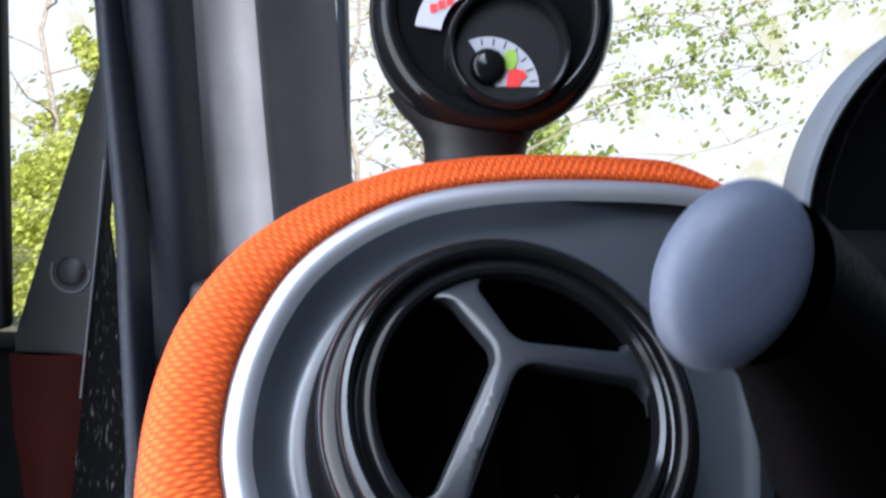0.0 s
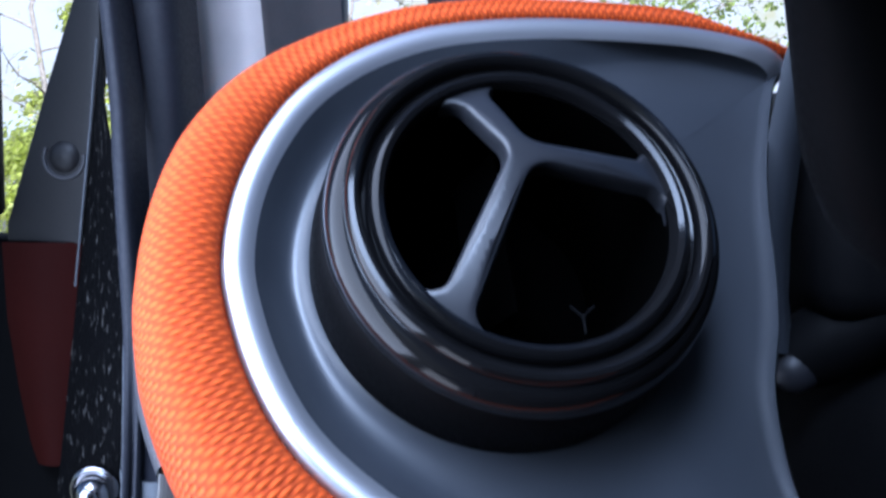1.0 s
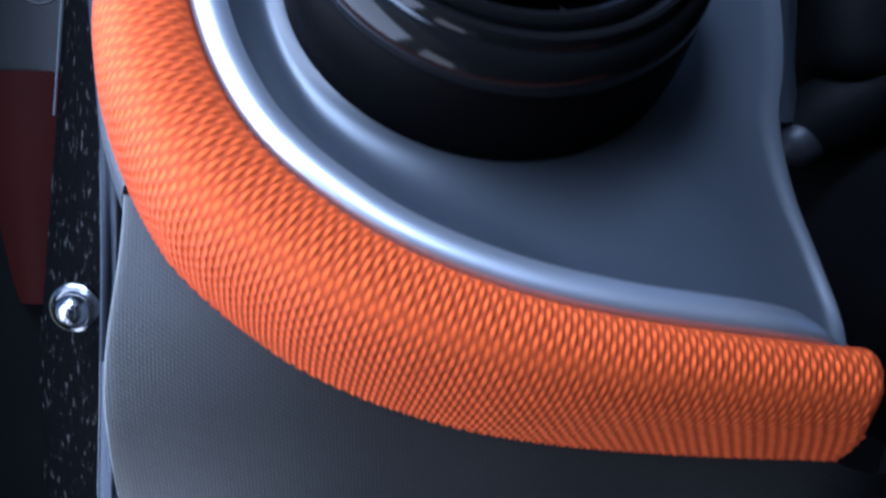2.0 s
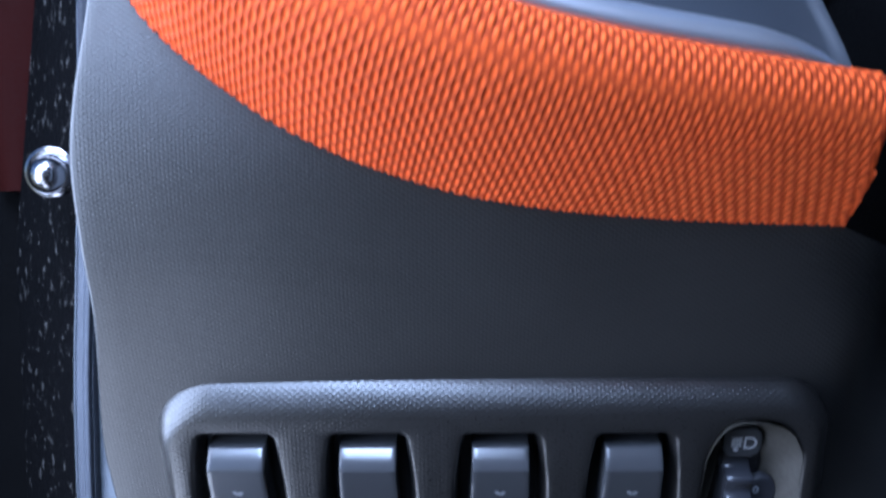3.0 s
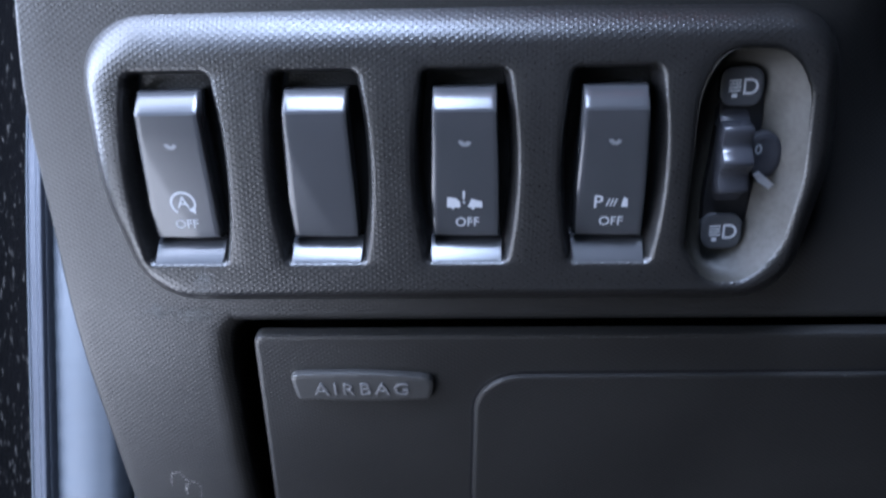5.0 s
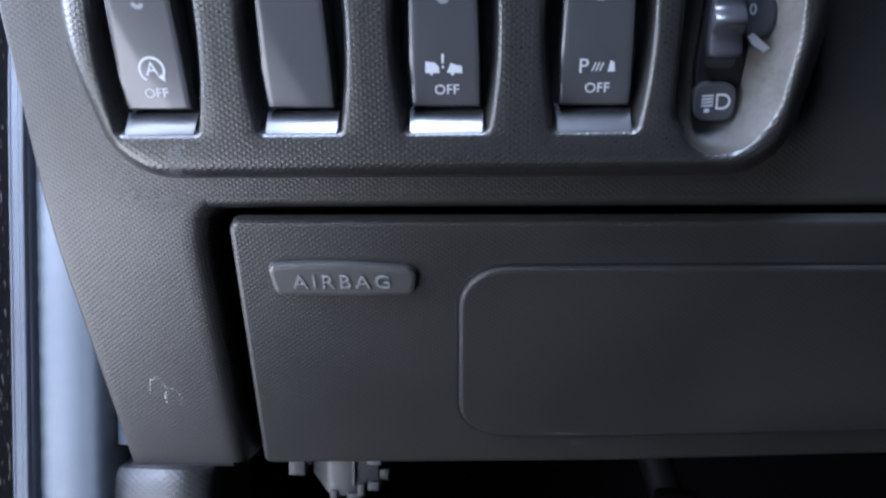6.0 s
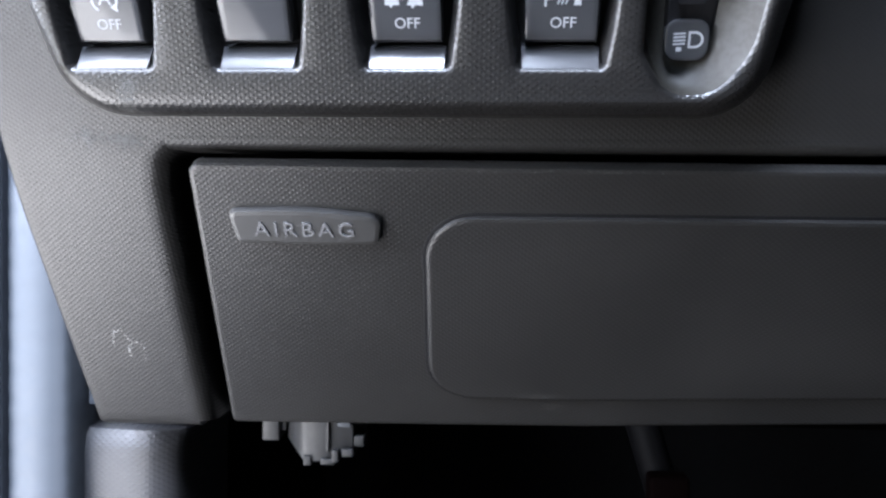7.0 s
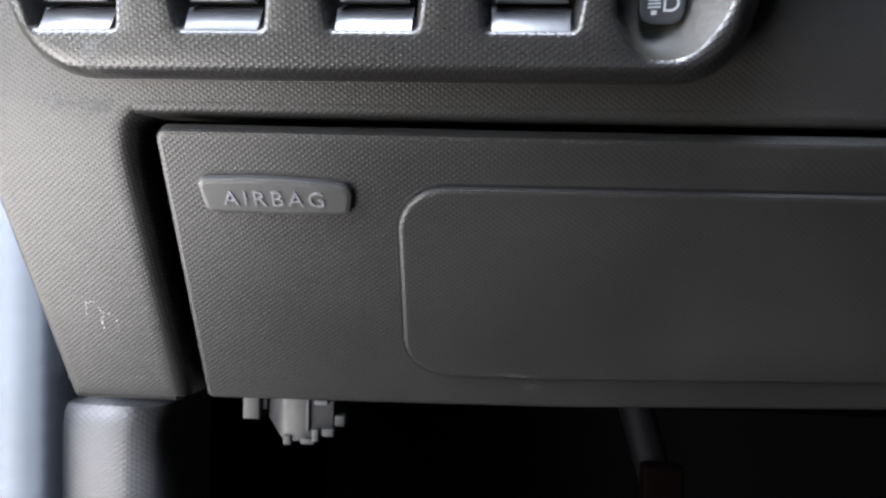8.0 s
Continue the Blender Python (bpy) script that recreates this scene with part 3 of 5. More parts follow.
for f, h in ((0, -0.7), (0.08, -1.6), (0.25, -3.2), (0.5, -5.0), (0.75, -6.3), (1.0, -7.0)):
    ring = []
    for k in range(72):
        a = 2 * math.pi * k / 72
        r = polar(ADJ, 75.6, 0, a) * (1 - f) + polar(STRIP, 75.6, 0, a) * f
        steep = smoothstep(0.25, -0.45, math.cos(a)) * float(np.interp(f, (0, 0.08, 0.25, 1), (0, 4.5, 5.5, 2.5)))
        ring.append(PANEL(75.6 + r * math.cos(a), r * math.sin(a), h - steep))
    grid.append(ring)
loops = sheet(bm, grid, close_u=True)
part("finger_scoop", bm, SCOOP, dashboard, "smooth beige-grey scooped recess")

for cx in SWITCH_X:
    bm = bmesh.new()
    sheet(bm, [[PANEL(cx + w * x, v, h) for x in (-1, -0.93, 0.93, 1)] for w, v, h in ((7.7, -21.1, -0.45), (7.8, -20.8, -0.6), (8.1, -17.4, -4.8), (8.1, -17.0, -5.6), (8.1, -17.1, -12))])
    part("ramp", bm, SWITCH, dashboard, "smooth pale ramp below a switch")

# ---- knee panel ----
knee = part("knee_panel", bmesh.new(), FASCIA, dashboard)
bm = bmesh.new()
outline = fillet([(-22.2, 51.5, 3.0), (-26.6, -38.4, 2.2), (13, -37.7, 200), (78, -36.2, 200), (200, -30, 3), (200, 51.4, 3)])
slab(bm, outline, KNEE, 0.0, -3.2, 1.1)
bmesh.ops.recalc_face_normals(bm, faces=bm.faces)
bmesh.ops.transform(bm, matrix=base_of(dashboard).inverted(), verts=bm.verts)
bm.to_mesh(knee.data)
bm.free()
knee.data.shade_smooth()
knee.data.set_sharp_from_angle(angle=radians(38))
LID = fillet([(33.8, 38.0, 12.5), (33.2, -24.4, 13), (70, -24.4, 200), (196, -19, 3), (196, 38.6, 3)])
# a black rim under the lid paints the shade of its groove
bm = bmesh.new()
slab(bm, inset(LID, -0.8), KNEE, 0.12, -1.5, 0.05)
part("lid_shade_strip", bm, BLACK, knee, "thin black strip painted for the shade round the lid")
bm = bmesh.new()
slab(bm, LID, KNEE, 1.25, -1.0, 1.0)
part("storage_lid", bm, FASCIA, knee, "smooth dark storage lid")
badge_outline = fillet([(-14.4, 39.6, 2.2), (-13.2, 29.9, 2.0), (4, 29.3, 200), (22.4, 29.9, 2.0), (23.8, 38.2, 3.0), (5, 40.3, 200)])
bm = bmesh.new()
slab(bm, badge_outline, KNEE, 1.9, -0.5, 1.2)
badge = part("airbag_badge", bm, BADGE, knee, "small raised plastic badge")
lettering("badge_lettering", "AIRBAG", 5.9, KNEE, 4.3, 34.4, 1.9, LETTERS, badge, thick=0.35, space=1.3, label="raised capital letters")

# scuffs
rng = random.Random(4)
# flecks paint the highlight on the knee panel's upper edge, with scratches
bm = bmesh.new()
for k in range(420):
    x = -19.5 + 110 * (rng.random() ** 1.4)
    y, s = 51.35 - 0.0036 * (x + 20) - abs(rng.gauss(0, 0.25)), rng.uniform(0.06, 0.22)
    bm.faces.new([bm.verts.new(KNEE(x + 1.9 * s * math.cos(b), y + 0.7 * s * math.sin(b), 0.02 - max(0.0, y - 50.5) * 0.9)) for b in (0.2, 1.4, 2.6, 3.8, 5.2)])
tagged(part("highlit_worn_edge", bm, DUST_SHEEN, knee), "pale flecks painting the upper edge's highlight, with its scratches", kind="stuff")
bm = bmesh.new()
for cx, cy, n in ((-53.0, -6.5, 16), (-49.5, -10.5, 12)):
    for k in range(n):
        a = radians(200 - 260 * k / n)
        x, y = cx + 2.4 * math.cos(a) + rng.uniform(-0.3, 0.3), cy + 4.2 * math.sin(a) + rng.uniform(-0.4, 0.4)
        wx, z = -0.0124 + x * 0.001, 0.6743 + y * 0.0008246
        p = Vector((wx, fascia_y(wx, z) - 0.00012, z))
        s = rng.uniform(0.12, 0.32) * 0.001
        q = [bm.verts.new(p + Vector((s * math.cos(b) * rng.uniform(0.5, 1.2), 0.55 * s * math.sin(b), -0.8 * s * math.sin(b) * rng.uniform(0.8, 1.6)))) for b in (0.2, 1.4, 2.6, 3.8, 5.2)]
        bm.faces.new(q)
part("scuff_mark", bm, SCUFF, dashboard, "small pale crescent scuff")


bm = bmesh.new()
for x0, x1, z0, z1, n in ((-0.064, -0.052, 0.7215, 0.7255, 80), (-0.055, -0.043, 0.7205, 0.7245, 170), (-0.062, -0.042, 0.7190, 0.7245, 80)):
    for k in range(n):
        x, z = rng.triangular(x0, x1), rng.triangular(z0, z1)
        p = Vector((x, fascia_y(x, z) - 0.00012, z))
        s = rng.uniform(0.08, 0.26) * 0.001
        bm.faces.new([bm.verts.new(p + Vector((1.5 * s * math.cos(b), 0.35 * s * math.sin(b), -0.8 * s * math.sin(b)))) for b in (0.2, 1.4, 2.6, 3.8, 5.2)])
part("scuff_mark", bm, DUST_SHEEN, dashboard, "pale dusty smear under the bezel")

# a greasy sheen over the lower edge of the bezel, painted as pale flecks
bm = bmesh.new()
for k in range(260):
    y = rng.uniform(-31.6, -23.0)
    x, s = -45.2 + 0.18 * (y + 27) + rng.gauss(0, 1.2), rng.uniform(0.05, 0.17)
    bm.faces.new([bm.verts.new(PANEL(x + s * math.cos(b), y + 1.6 * s * math.sin(b), 0.03 + float(np.interp(y + 1.6 * s * math.sin(b), (-32.3, -31.9, -31.3, -30.5, -29.4, -28.6, -27.7), (-5.3, -4.3, -3.15, -1.95, -0.85, -0.3, 0.0))))) for b in (0.2, 1.4, 2.6, 3.8, 5.2)])
tagged(part("sheen_streak", bm, DUST_SHEEN, dashboard), "pale flecks painted for a greasy sheen across the bezel's lower edge", kind="stuff")

bm = bmesh.new()
for x0, x1, y0, y1, h, n in ((58, 70, -23.6, -21.4, 1.27, 90), (64, 72, -31, -26, 0.02, 70), (-24, 30, -34, 28, 0.02, 50), (45, 110, -18, 34, 1.27, 45)):
    for k in range(n):
        x, y, s = rng.triangular(x0, x1), rng.triangular(y0, y1), rng.uniform(0.04, 0.13)
        if n < 60:
            x, y = rng.uniform(x0, x1), rng.uniform(y0, y1)
        bm.faces.new([bm.verts.new(KNEE(x + s * math.cos(b), y + s * math.sin(b), h)) for b in (0.2, 1.4, 2.6, 3.8, 5.2)])
tagged(part("dust_speck", bm, DUST_SHEEN, knee), "pale dust specks and a faint smear on the plastic", kind="stuff")


# ---- air vent ----
vent = thing("air_vent", RING_POSE @ pose(0.031, 0.020, -0.003), "round gloss black ball air vent with a three-armed grille", "air vent")


def at_vent(x, y, h):
    return RING(VENT[0] + x, VENT[1] + y, h)


bm = bmesh.new()
turned(bm, [(48.0, -24), (48.6, -16), (49.0, -9), (49.1, -3), (49.0, 1.5), (48.8, 5), (48.2, 10), (47.3, 14.8), (46.9, 15.6), (46.3, 15.4)], at_vent, 96)
part("housing", bm, SOOT, vent, "dull black ball housing")
bm = bmesh.new()
turned(bm, [(46.3, 14.6), (47.2, 16.6), (47.3, 18.4), (46.9, 20.6), (45.9, 22.8), (44.8, 24.2), (43.6, 25.0), (42.8, 25.2)], at_vent, 96)
part("shoulder", bm, GLOSS, vent, "gloss black shoulder of the ball")
bm = bmesh.new()
turned(bm, [(42.8, 24.8), (42.6, 26.3), (41.9, 27.4), (40.8, 27.6), (39.8, 27.0), (39.2, 25.6), (38.8, 24.2), (38.0, 23.8)], at_vent, 96)
part("outer_ring", bm, GLOSS, vent, "gloss black outer ring")
bm = bmesh.new()
turned(bm, [(38.0, 23.6), (37.5, 25.4), (36.6, 26.6), (35.4, 27.0), (34.2, 26.4), (33.4, 24.6), (33.2, 23.4)], at_vent, 96)
part("inner_ring", bm, GLOSS, vent, "gloss black inner ring")
# the depth of the vent gets its shade from the near-black colour
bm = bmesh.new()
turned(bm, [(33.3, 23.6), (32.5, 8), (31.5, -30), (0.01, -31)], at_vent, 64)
part("throat", bm, VOID, vent, "inside of the vent, its shade put into a near-black colour")


def dome(x, y, h):
    r2 = (x * x + y * y) / 34.0**2
    return at_vent(x, y, 31.6 - 7.0 * r2 + h)


def make_grille():
    HUB = (-2.0, 11.2)
    arms = (110.0, 231.0, 374.0)
    loops2d = []
    for a0, a1 in zip(arms, arms[1:] + (arms[0] + 360,)):
        w, ro = 2.7, 33.9
        d0, d1 = (math.atan2(ro * math.sin(radians(a)) - HUB[1], ro * math.cos(radians(a)) - HUB[0]) for a in (a0, a1))
        d1 += 2 * math.pi * (d1 < d0)
        mid, spread = (d0 + d1) / 2, (d1 - d0) / 2
        tip = w / math.sin(spread)
        start, stop = radians(a0) + math.asin(w * 1.45 / ro), radians(a1) - math.asin(w * 1.45 / ro)
        poly = [(HUB[0] + tip * math.cos(mid), HUB[1] + tip * math.sin(mid))]
        poly += [(ro / math.cos((stop - start) / 10 * (0 < k < 5)) * math.cos(start + (stop - start) * k / 5), ro / math.cos((stop - start) / 10 * (0 < k < 5)) * math.sin(start + (stop - start) * k / 5)) for k in range(6)]
        corners = [(*p, 5.0 if i in (1, len(poly) - 1) else 7.0 if i == 0 else 60) for i, p in enumerate(poly)]
        loops2d.append(fillet(corners, 9))
    bm = bmesh.new()
    outer = [(34.6 * math.cos(2 * math.pi * k / 90), 34.6 * math.sin(2 * math.pi * k / 90)) for k in range(90)]
    lay(bm, outer, [inset(q, -0.9) for q in loops2d], dome, 0.0, 1.1)
    for q in loops2d:
        rim_rows(bm, q, [(-0.9, 0), (-0.35, -0.25), (0, -0.9), (0.3, -3.2), (0.2, -5.5)], dome)
    rim_rows(bm, outer, [(0, 0), (-0.2, -1.0), (-0.2, -4)], dome)
    bmesh.ops.remove_doubles(bm, verts=bm.verts, dist=2e-5)
    return part("grille", bm, GRILLE, vent, "satin grey three-armed grille")


make_grille()
# blackened like the throat, with the shade in its colour
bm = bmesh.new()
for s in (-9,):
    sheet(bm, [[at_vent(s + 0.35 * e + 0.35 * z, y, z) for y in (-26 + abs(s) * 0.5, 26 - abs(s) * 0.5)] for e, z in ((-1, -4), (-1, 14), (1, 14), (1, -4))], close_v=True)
part("flap", bm, VOID, vent, "inner flap, its shade put into a near-black colour", smooth=False)
# forked rods added in place of a Y-shaped reflection
bm = bmesh.new()
for path in ([(13.2, -25.5), (13.2, -21.5), (10.4, -18.6)], [(13.2, -21.5), (16.4, -18.8)]):
    tube(bm, [at_vent(x, y, 10.0) for x, y in path], 0.0003, 8)
part("tab", bm, COLUMN, vent, "small forked piece standing for a Y-shaped reflection in the vent")


# ---- rocker switches ----
def make_switch(cx):
    sw = thing("rocker_switch", PANEL_POSE @ pose(cx * 0.001, 0, -0.012), "dark grey plastic rocker switch, not pressed", "switch", group="dashboard switches")
    bm = bmesh.new()
    profile = [(18.0, -13), (18.4, -2.5), (18.2, -1.8), (14.6, 1.05), (14.3, 1.25), (13.8, 1.4), (9, 0.95), (3, 0.2), (-3, -0.6), (-9, -1.5), (-14.4, -2.4), (-15.4, -2.7), (-15.9, -3.5), (-16.1, -13)]
    across = [(-1.0, 8), (-1.0, 0.5), (-0.97, 0.12), (-0.92, 0)] + [(-0.92 + 0.115 * k, 0) for k in range(1, 16)] + [(0.92, 0), (0.97, 0.12), (1.0, 0.5), (1.0, 8)]

    def crossing(v, h):
        w = 6.75 + 0.65 * smoothstep(18, -16, v) + 0.25 * (1 - ((v - 1) / 18) ** 2)
        f = min(max((13.0 - v) / 28, 0.0), 1.0)
        curve = -1.0 + 1.35 * f ** 1.5
        return [PANEL(cx + w * x, v, h - d - 0.45 * max(0.0, curve - x) * (d < 0.4)) for x, d in across]

    low = profile.index((13.8, 1.4))
    fine = [profile[low]]
    for (v0, h0), (v1, h1) in zip(profile[low:-3], profile[low + 1:-2]):
        n = max(1, round(abs(v1 - v0) / 1.0))
        fine += [(v0 + (v1 - v0) * k / n, h0 + (h1 - h0) * k / n) for k in range(1, n + 1)]
    sheet(bm, [crossing(v, h) for v, h in fine + profile[-2:]])
    part("rocker", bm, SWITCH, sw)
    bm = bmesh.new()
    sheet(bm, [crossing(v, h) for v, h in profile[:low + 1]])
    part("top_bevel", bm, SWITCH, sw)
    return sw


def face_height(v):
    return float(np.interp(v, (-16, -14.4, -9, -3, 3, 9, 13.6), (-2.8, -2.4, -1.5, -0.6, 0.2, 0.95, 1.4)))


def on_face(x, y, h=0.0):
    return PANEL(x, y, face_height(y) + h)


def pip(cx, sw):
    polygons("indicator_lens", [[(cx + x - 0.1, y) for x, y in arc_band(0, 7.6, 1.0, 0.9, 185, 345, 10)]], on_face, 0.02, LENS, sw, label="small pale crescent lens")


switches = [make_switch(cx) for cx in SWITCH_X]
for i in (0, 2, 3):
    pip(SWITCH_X[i] + 0.1, switches[i])
    lettering("lettering", "OFF", 3.1, on_face, SWITCH_X[i] + 0.3, -12.0, 0.03, WHITE, switches[i], thick=0.03, label="white printed letters")
cx = SWITCH_X[0] + 0.3
polygons("symbol", [arc_band(cx, -6.7, 2.7, 0.5, -50, 235, 26), [(cx + 1.0, -8.3), (cx + 2.6, -9.4), (cx + 2.5, -7.5)]], on_face, 0.03, WHITE, switches[0], label="white circular arrow symbol")
lettering("symbol_letter", "A", 4.2, on_face, cx, -6.6, 0.03, WHITE, switches[0], thick=0.03, label="white letter in the arrow")
cx = SWITCH_X[2] - 0.3
polygons("symbol", [[(cx - 3.9, -8.2), (cx - 3.0, -8.2), (cx - 2.6, -8.8), (cx - 2.2, -8.2), (cx - 0.9, -8.2), (cx - 1.0, -6.9), (cx - 1.8, -6.0), (cx - 3.8, -5.7)],
                    [(cx + 0.7, -8.2), (cx + 1.4, -8.2), (cx + 1.9, -8.9), (cx + 2.4, -8.2), (cx + 4.0, -8.3), (cx + 3.9, -6.8), (cx + 2.6, -6.5), (cx + 1.6, -6.1)],
                    [(cx - 0.35, -6.2), (cx + 0.05, -6.2), (cx + 0.15, -4.2), (cx - 0.35, -4.2)], [(cx - 0.3, -7.2), (cx + 0.1, -7.2), (cx + 0.1, -6.7), (cx - 0.3, -6.7)]],
         on_face, 0.03, WHITE, switches[2], label="white symbol of two cars about to meet")
cx = SWITCH_X[3] - 0.2
lettering("symbol_letter", "P", 4.4, on_face, cx - 2.6, -7.3, 0.03, WHITE, switches[3], thick=0.03, label="white printed letter")
polygons("symbol", [[(cx - 0.9 + d, -8.2), (cx - 0.6 + d, -8.2), (cx + 0.1 + d, -6.4), (cx - 0.2 + d, -6.4)] for d in (0, 0.8, 1.6)] + [[(cx + 2.5, -8.4), (cx + 4.0, -8.4), (cx + 3.8, -6.4), (cx + 3.0, -6.0)]], on_face, 0.03, WHITE, switches[3], label="white parking distance symbol")

# ---- headlight level adjuster ----
adj = thing("headlight_adjuster", PANEL_POSE @ pose(0.0756, 0, -0.012), "black headlight level adjuster with a ribbed thumbwheel in a scooped recess", "adjuster")
bm = bmesh.new()
slab(bm, STRIP, PANEL, -6.6, -12, 0.4)
part("base_plate", bm, BLACK, adj)
bm = bmesh.new()
rows = []
for u, k in ((71.4, 0.86), (71.8, 0.97), (72.6, 1.0), (77.4, 1.0), (78.2, 0.97), (78.6, 0.86)):
    ring = []
    for j in range(220):
        a = 2 * math.pi * j / 220
        r = 13.2 * k - 2.1 * (0.5 - 0.5 * math.cos(a * 11)) ** 0.8
        ring.append(PANEL(u, 1.6 + r * math.sin(a), -13.0 + r * math.cos(a)))
    rows.append(ring)
loops = sheet(bm, rows, close_u=True)
cap(bm, loops[0][::-1]), cap(bm, loops[-1])
part("thumbwheel", bm, WHEEL, adj, "ribbed dark thumbwheel")
for name, cy, cxx in (("upper_plate", 17.2, 75.6), ("lower_plate", -15.8, 74.4)):
    bm = bmesh.new()
    slab(bm, round_rect(cxx - 4.6, cy - 4.4, cxx + 4.6, cy + 4.2, 2.8), PANEL, -5.2, -8, 0.5)
    plate = part(name, bm, SWITCH, adj, "dark plate with a headlight symbol")
    lamp = [(cxx + 0.2, cy - 1.7), (cxx + 1.2, cy - 1.7)] + [(cxx + 1.4 + 1.9 * math.cos(radians(a)), cy + 1.75 * math.sin(radians(a))) for a in range(-80, 81, 20)] + [(cxx + 1.2, cy + 1.7), (cxx + 0.2, cy + 1.7)]
    hole = [(cxx + 0.6, cy + 1.25), (cxx + 1.3, cy + 1.25)] + [(cxx + 1.4 + 1.45 * math.cos(radians(a)), cy + 1.3 * math.sin(radians(a))) for a in range(80, -81, -20)] + [(cxx + 1.3, cy - 1.25), (cxx + 0.6, cy - 1.25)]
    quads = [[lamp[i], lamp[(i + 1) % len(lamp)], hole[::-1][(i + 1) % len(lamp)], hole[::-1][i]] for i in range(len(lamp))]
    rays = [[(cxx - 2.9, cy + y), (cxx - 0.4, cy + y + 0.15), (cxx - 0.4, cy + y + 0.5), (cxx - 2.9, cy + y + 0.35)] for y in (-1.1, -0.4, 0.3, 1.0)]
    polygons("symbol", quads + rays + [[(cxx - 2.2, cy - 2.4), (cxx - 1.1, cy - 2.3), (cxx - 1.1, cy - 1.5), (cxx - 2.2, cy - 1.5)]], PANEL, -5.19, WHITE, plate, label="white headlight symbol")
bm = bmesh.new()
slab(bm, [(81.6 + 4.3 * math.cos(2 * math.pi * k / 32), 2.0 + 5.4 * math.sin(2 * math.pi * k / 32)) for k in range(32)], PANEL, -4.4, -9, 1.2)
boss = part("index_boss", bm, DARK, adj, "dark rounded index boss")
lettering("index_figure", "0", 3.2, PANEL, 80.2, 3.4, -4.38, WHITE, boss, thick=0.03, label="white zero")
# silver stands for the bright highlight on the pointer
polygons("pointer_mark", [[(79.4, -2.0), (80.6, -1.3), (84.2, -4.3), (83.0, -5.2), (80.6, -3.6)]], PANEL, -4.0, SILVER, boss, thick=0.5, label="pointer, its highlight put into a silvery colour")


# ---- beside the dashboard: pale body side, seal, gap, hinge bolt ----
def extrude_up(bm, section, levels, close=False):
    """A section of (x, y) carried through levels (z, dx, dy)."""
    sheet(bm, [[Vector((x + dx, y + dy, z)) for x, y in section] for z, dx, dy in levels], close_u=close)


body_side = thing("body_side", pose(-0.11, 0.12, 0.5), "pale grey painted body side of the door opening", "car body", kind="structure")
bm = bmesh.new()
section, _ = spline([(-0.1245, 0.1190), (-0.1188, 0.1078), (-0.1142, 0.1052), (-0.1070, 0.1040), (-0.1010, 0.1060), (-0.0972, 0.1110), (-0.0960, 0.1300)], 40)
levels = []
for k in range(120):
    z = 0.45 + 0.40 * k / 119
    levels.append((z, 0.00012 * math.sin(z * 2 * math.pi / 0.0055), 0.00022 * math.sin(z * 2 * math.pi / 0.0055)))
extrude_up(bm, section, levels)
part("post", bm, PAINT, body_side, "pale rounded post, faintly ribbed")
bm = bmesh.new()
box(bm, (-0.0958, 0.1180, 0.6410), (-0.060, 0.1220, 0.74), bevel=0.0005)
part("inner_panel", bm, PAINT, body_side, "white inner body panel")

seal = thing("door_seal", pose(-0.118, 0.10, 0.45), "dark rubber door seal with two raised ribs", "door seal", kind="structure")


def seal_levels(n=50, z0=0.40, z1=1.45):
    out = []
    for k in range(n):
        z = z0 + (z1 - z0) * k / (n - 1)
        dx = float(np.interp(z, (0.40, 0.74, 0.77, 0.82, 0.86, 0.90, 0.96, 0.99, 1.06, 1.20, 1.45), (0.0, 0.0015, 0.0020, 0.0050, 0.0072, 0.0072, 0.0022, -0.0008, -0.0125, -0.030, -0.060)))
        dy = float(np.interp(z, (0.40, 0.86, 0.90, 0.96, 1.06, 1.20, 1.45), (0.0, 0.001, 0.004, 0.010, 0.030, 0.050, 0.080)))
        out.append((z, dx, dy))
    return out


bm = bmesh.new()
section, _ = spline([(-0.1247, 0.1180), (-0.1245, 0.1040), (-0.1237, 0.1000), (-0.1224, 0.0990), (-0.1213, 0.1005), (-0.1208, 0.1030), (-0.1201, 0.1010), (-0.1190, 0.1000), (-0.1178, 0.1012), (-0.1173, 0.1060), (-0.1169, 0.1180)], 44)
plain, _ = spline([(-0.1247, 0.1180), (-0.1245, 0.1040), (-0.1230, 0.0998), (-0.1208, 0.0988), (-0.1186, 0.0998), (-0.1173, 0.1050), (-0.1169, 0.1180)], 44)
sheet(bm, [[Vector((*(p + (q - p) * smoothstep(0.84, 0.93, z) + np.array((dx, dy))), z)) for p, q in zip(section, plain)] for z, dx, dy in seal_levels(40, 0.826, 1.45)])
part("rib", bm, RUBBER, seal)
# the lower length takes the lit copy of the rubber
bm = bmesh.new()
section, _ = spline([(-0.1247, 0.1180), (-0.1246, 0.1050), (-0.1241, 0.1030), (-0.1228, 0.1026), (-0.1216, 0.1024), (-0.1210, 0.1012), (-0.1200, 0.1004), (-0.1190, 0.1005), (-0.1185, 0.1018), (-0.1183, 0.1040), (-0.1181, 0.1022), (-0.1178, 0.1014), (-0.1174, 0.1016), (-0.1171, 0.1060), (-0.1169, 0.1180)], 70)
extrude_up(bm, section, seal_levels(30, 0.40, 0.8265))
part("lower_rib", bm, LIT_RUBBER, seal, "lower length with stepped ribs, light put into its blue-grey colour")
bm = bmesh.new()
rows = []
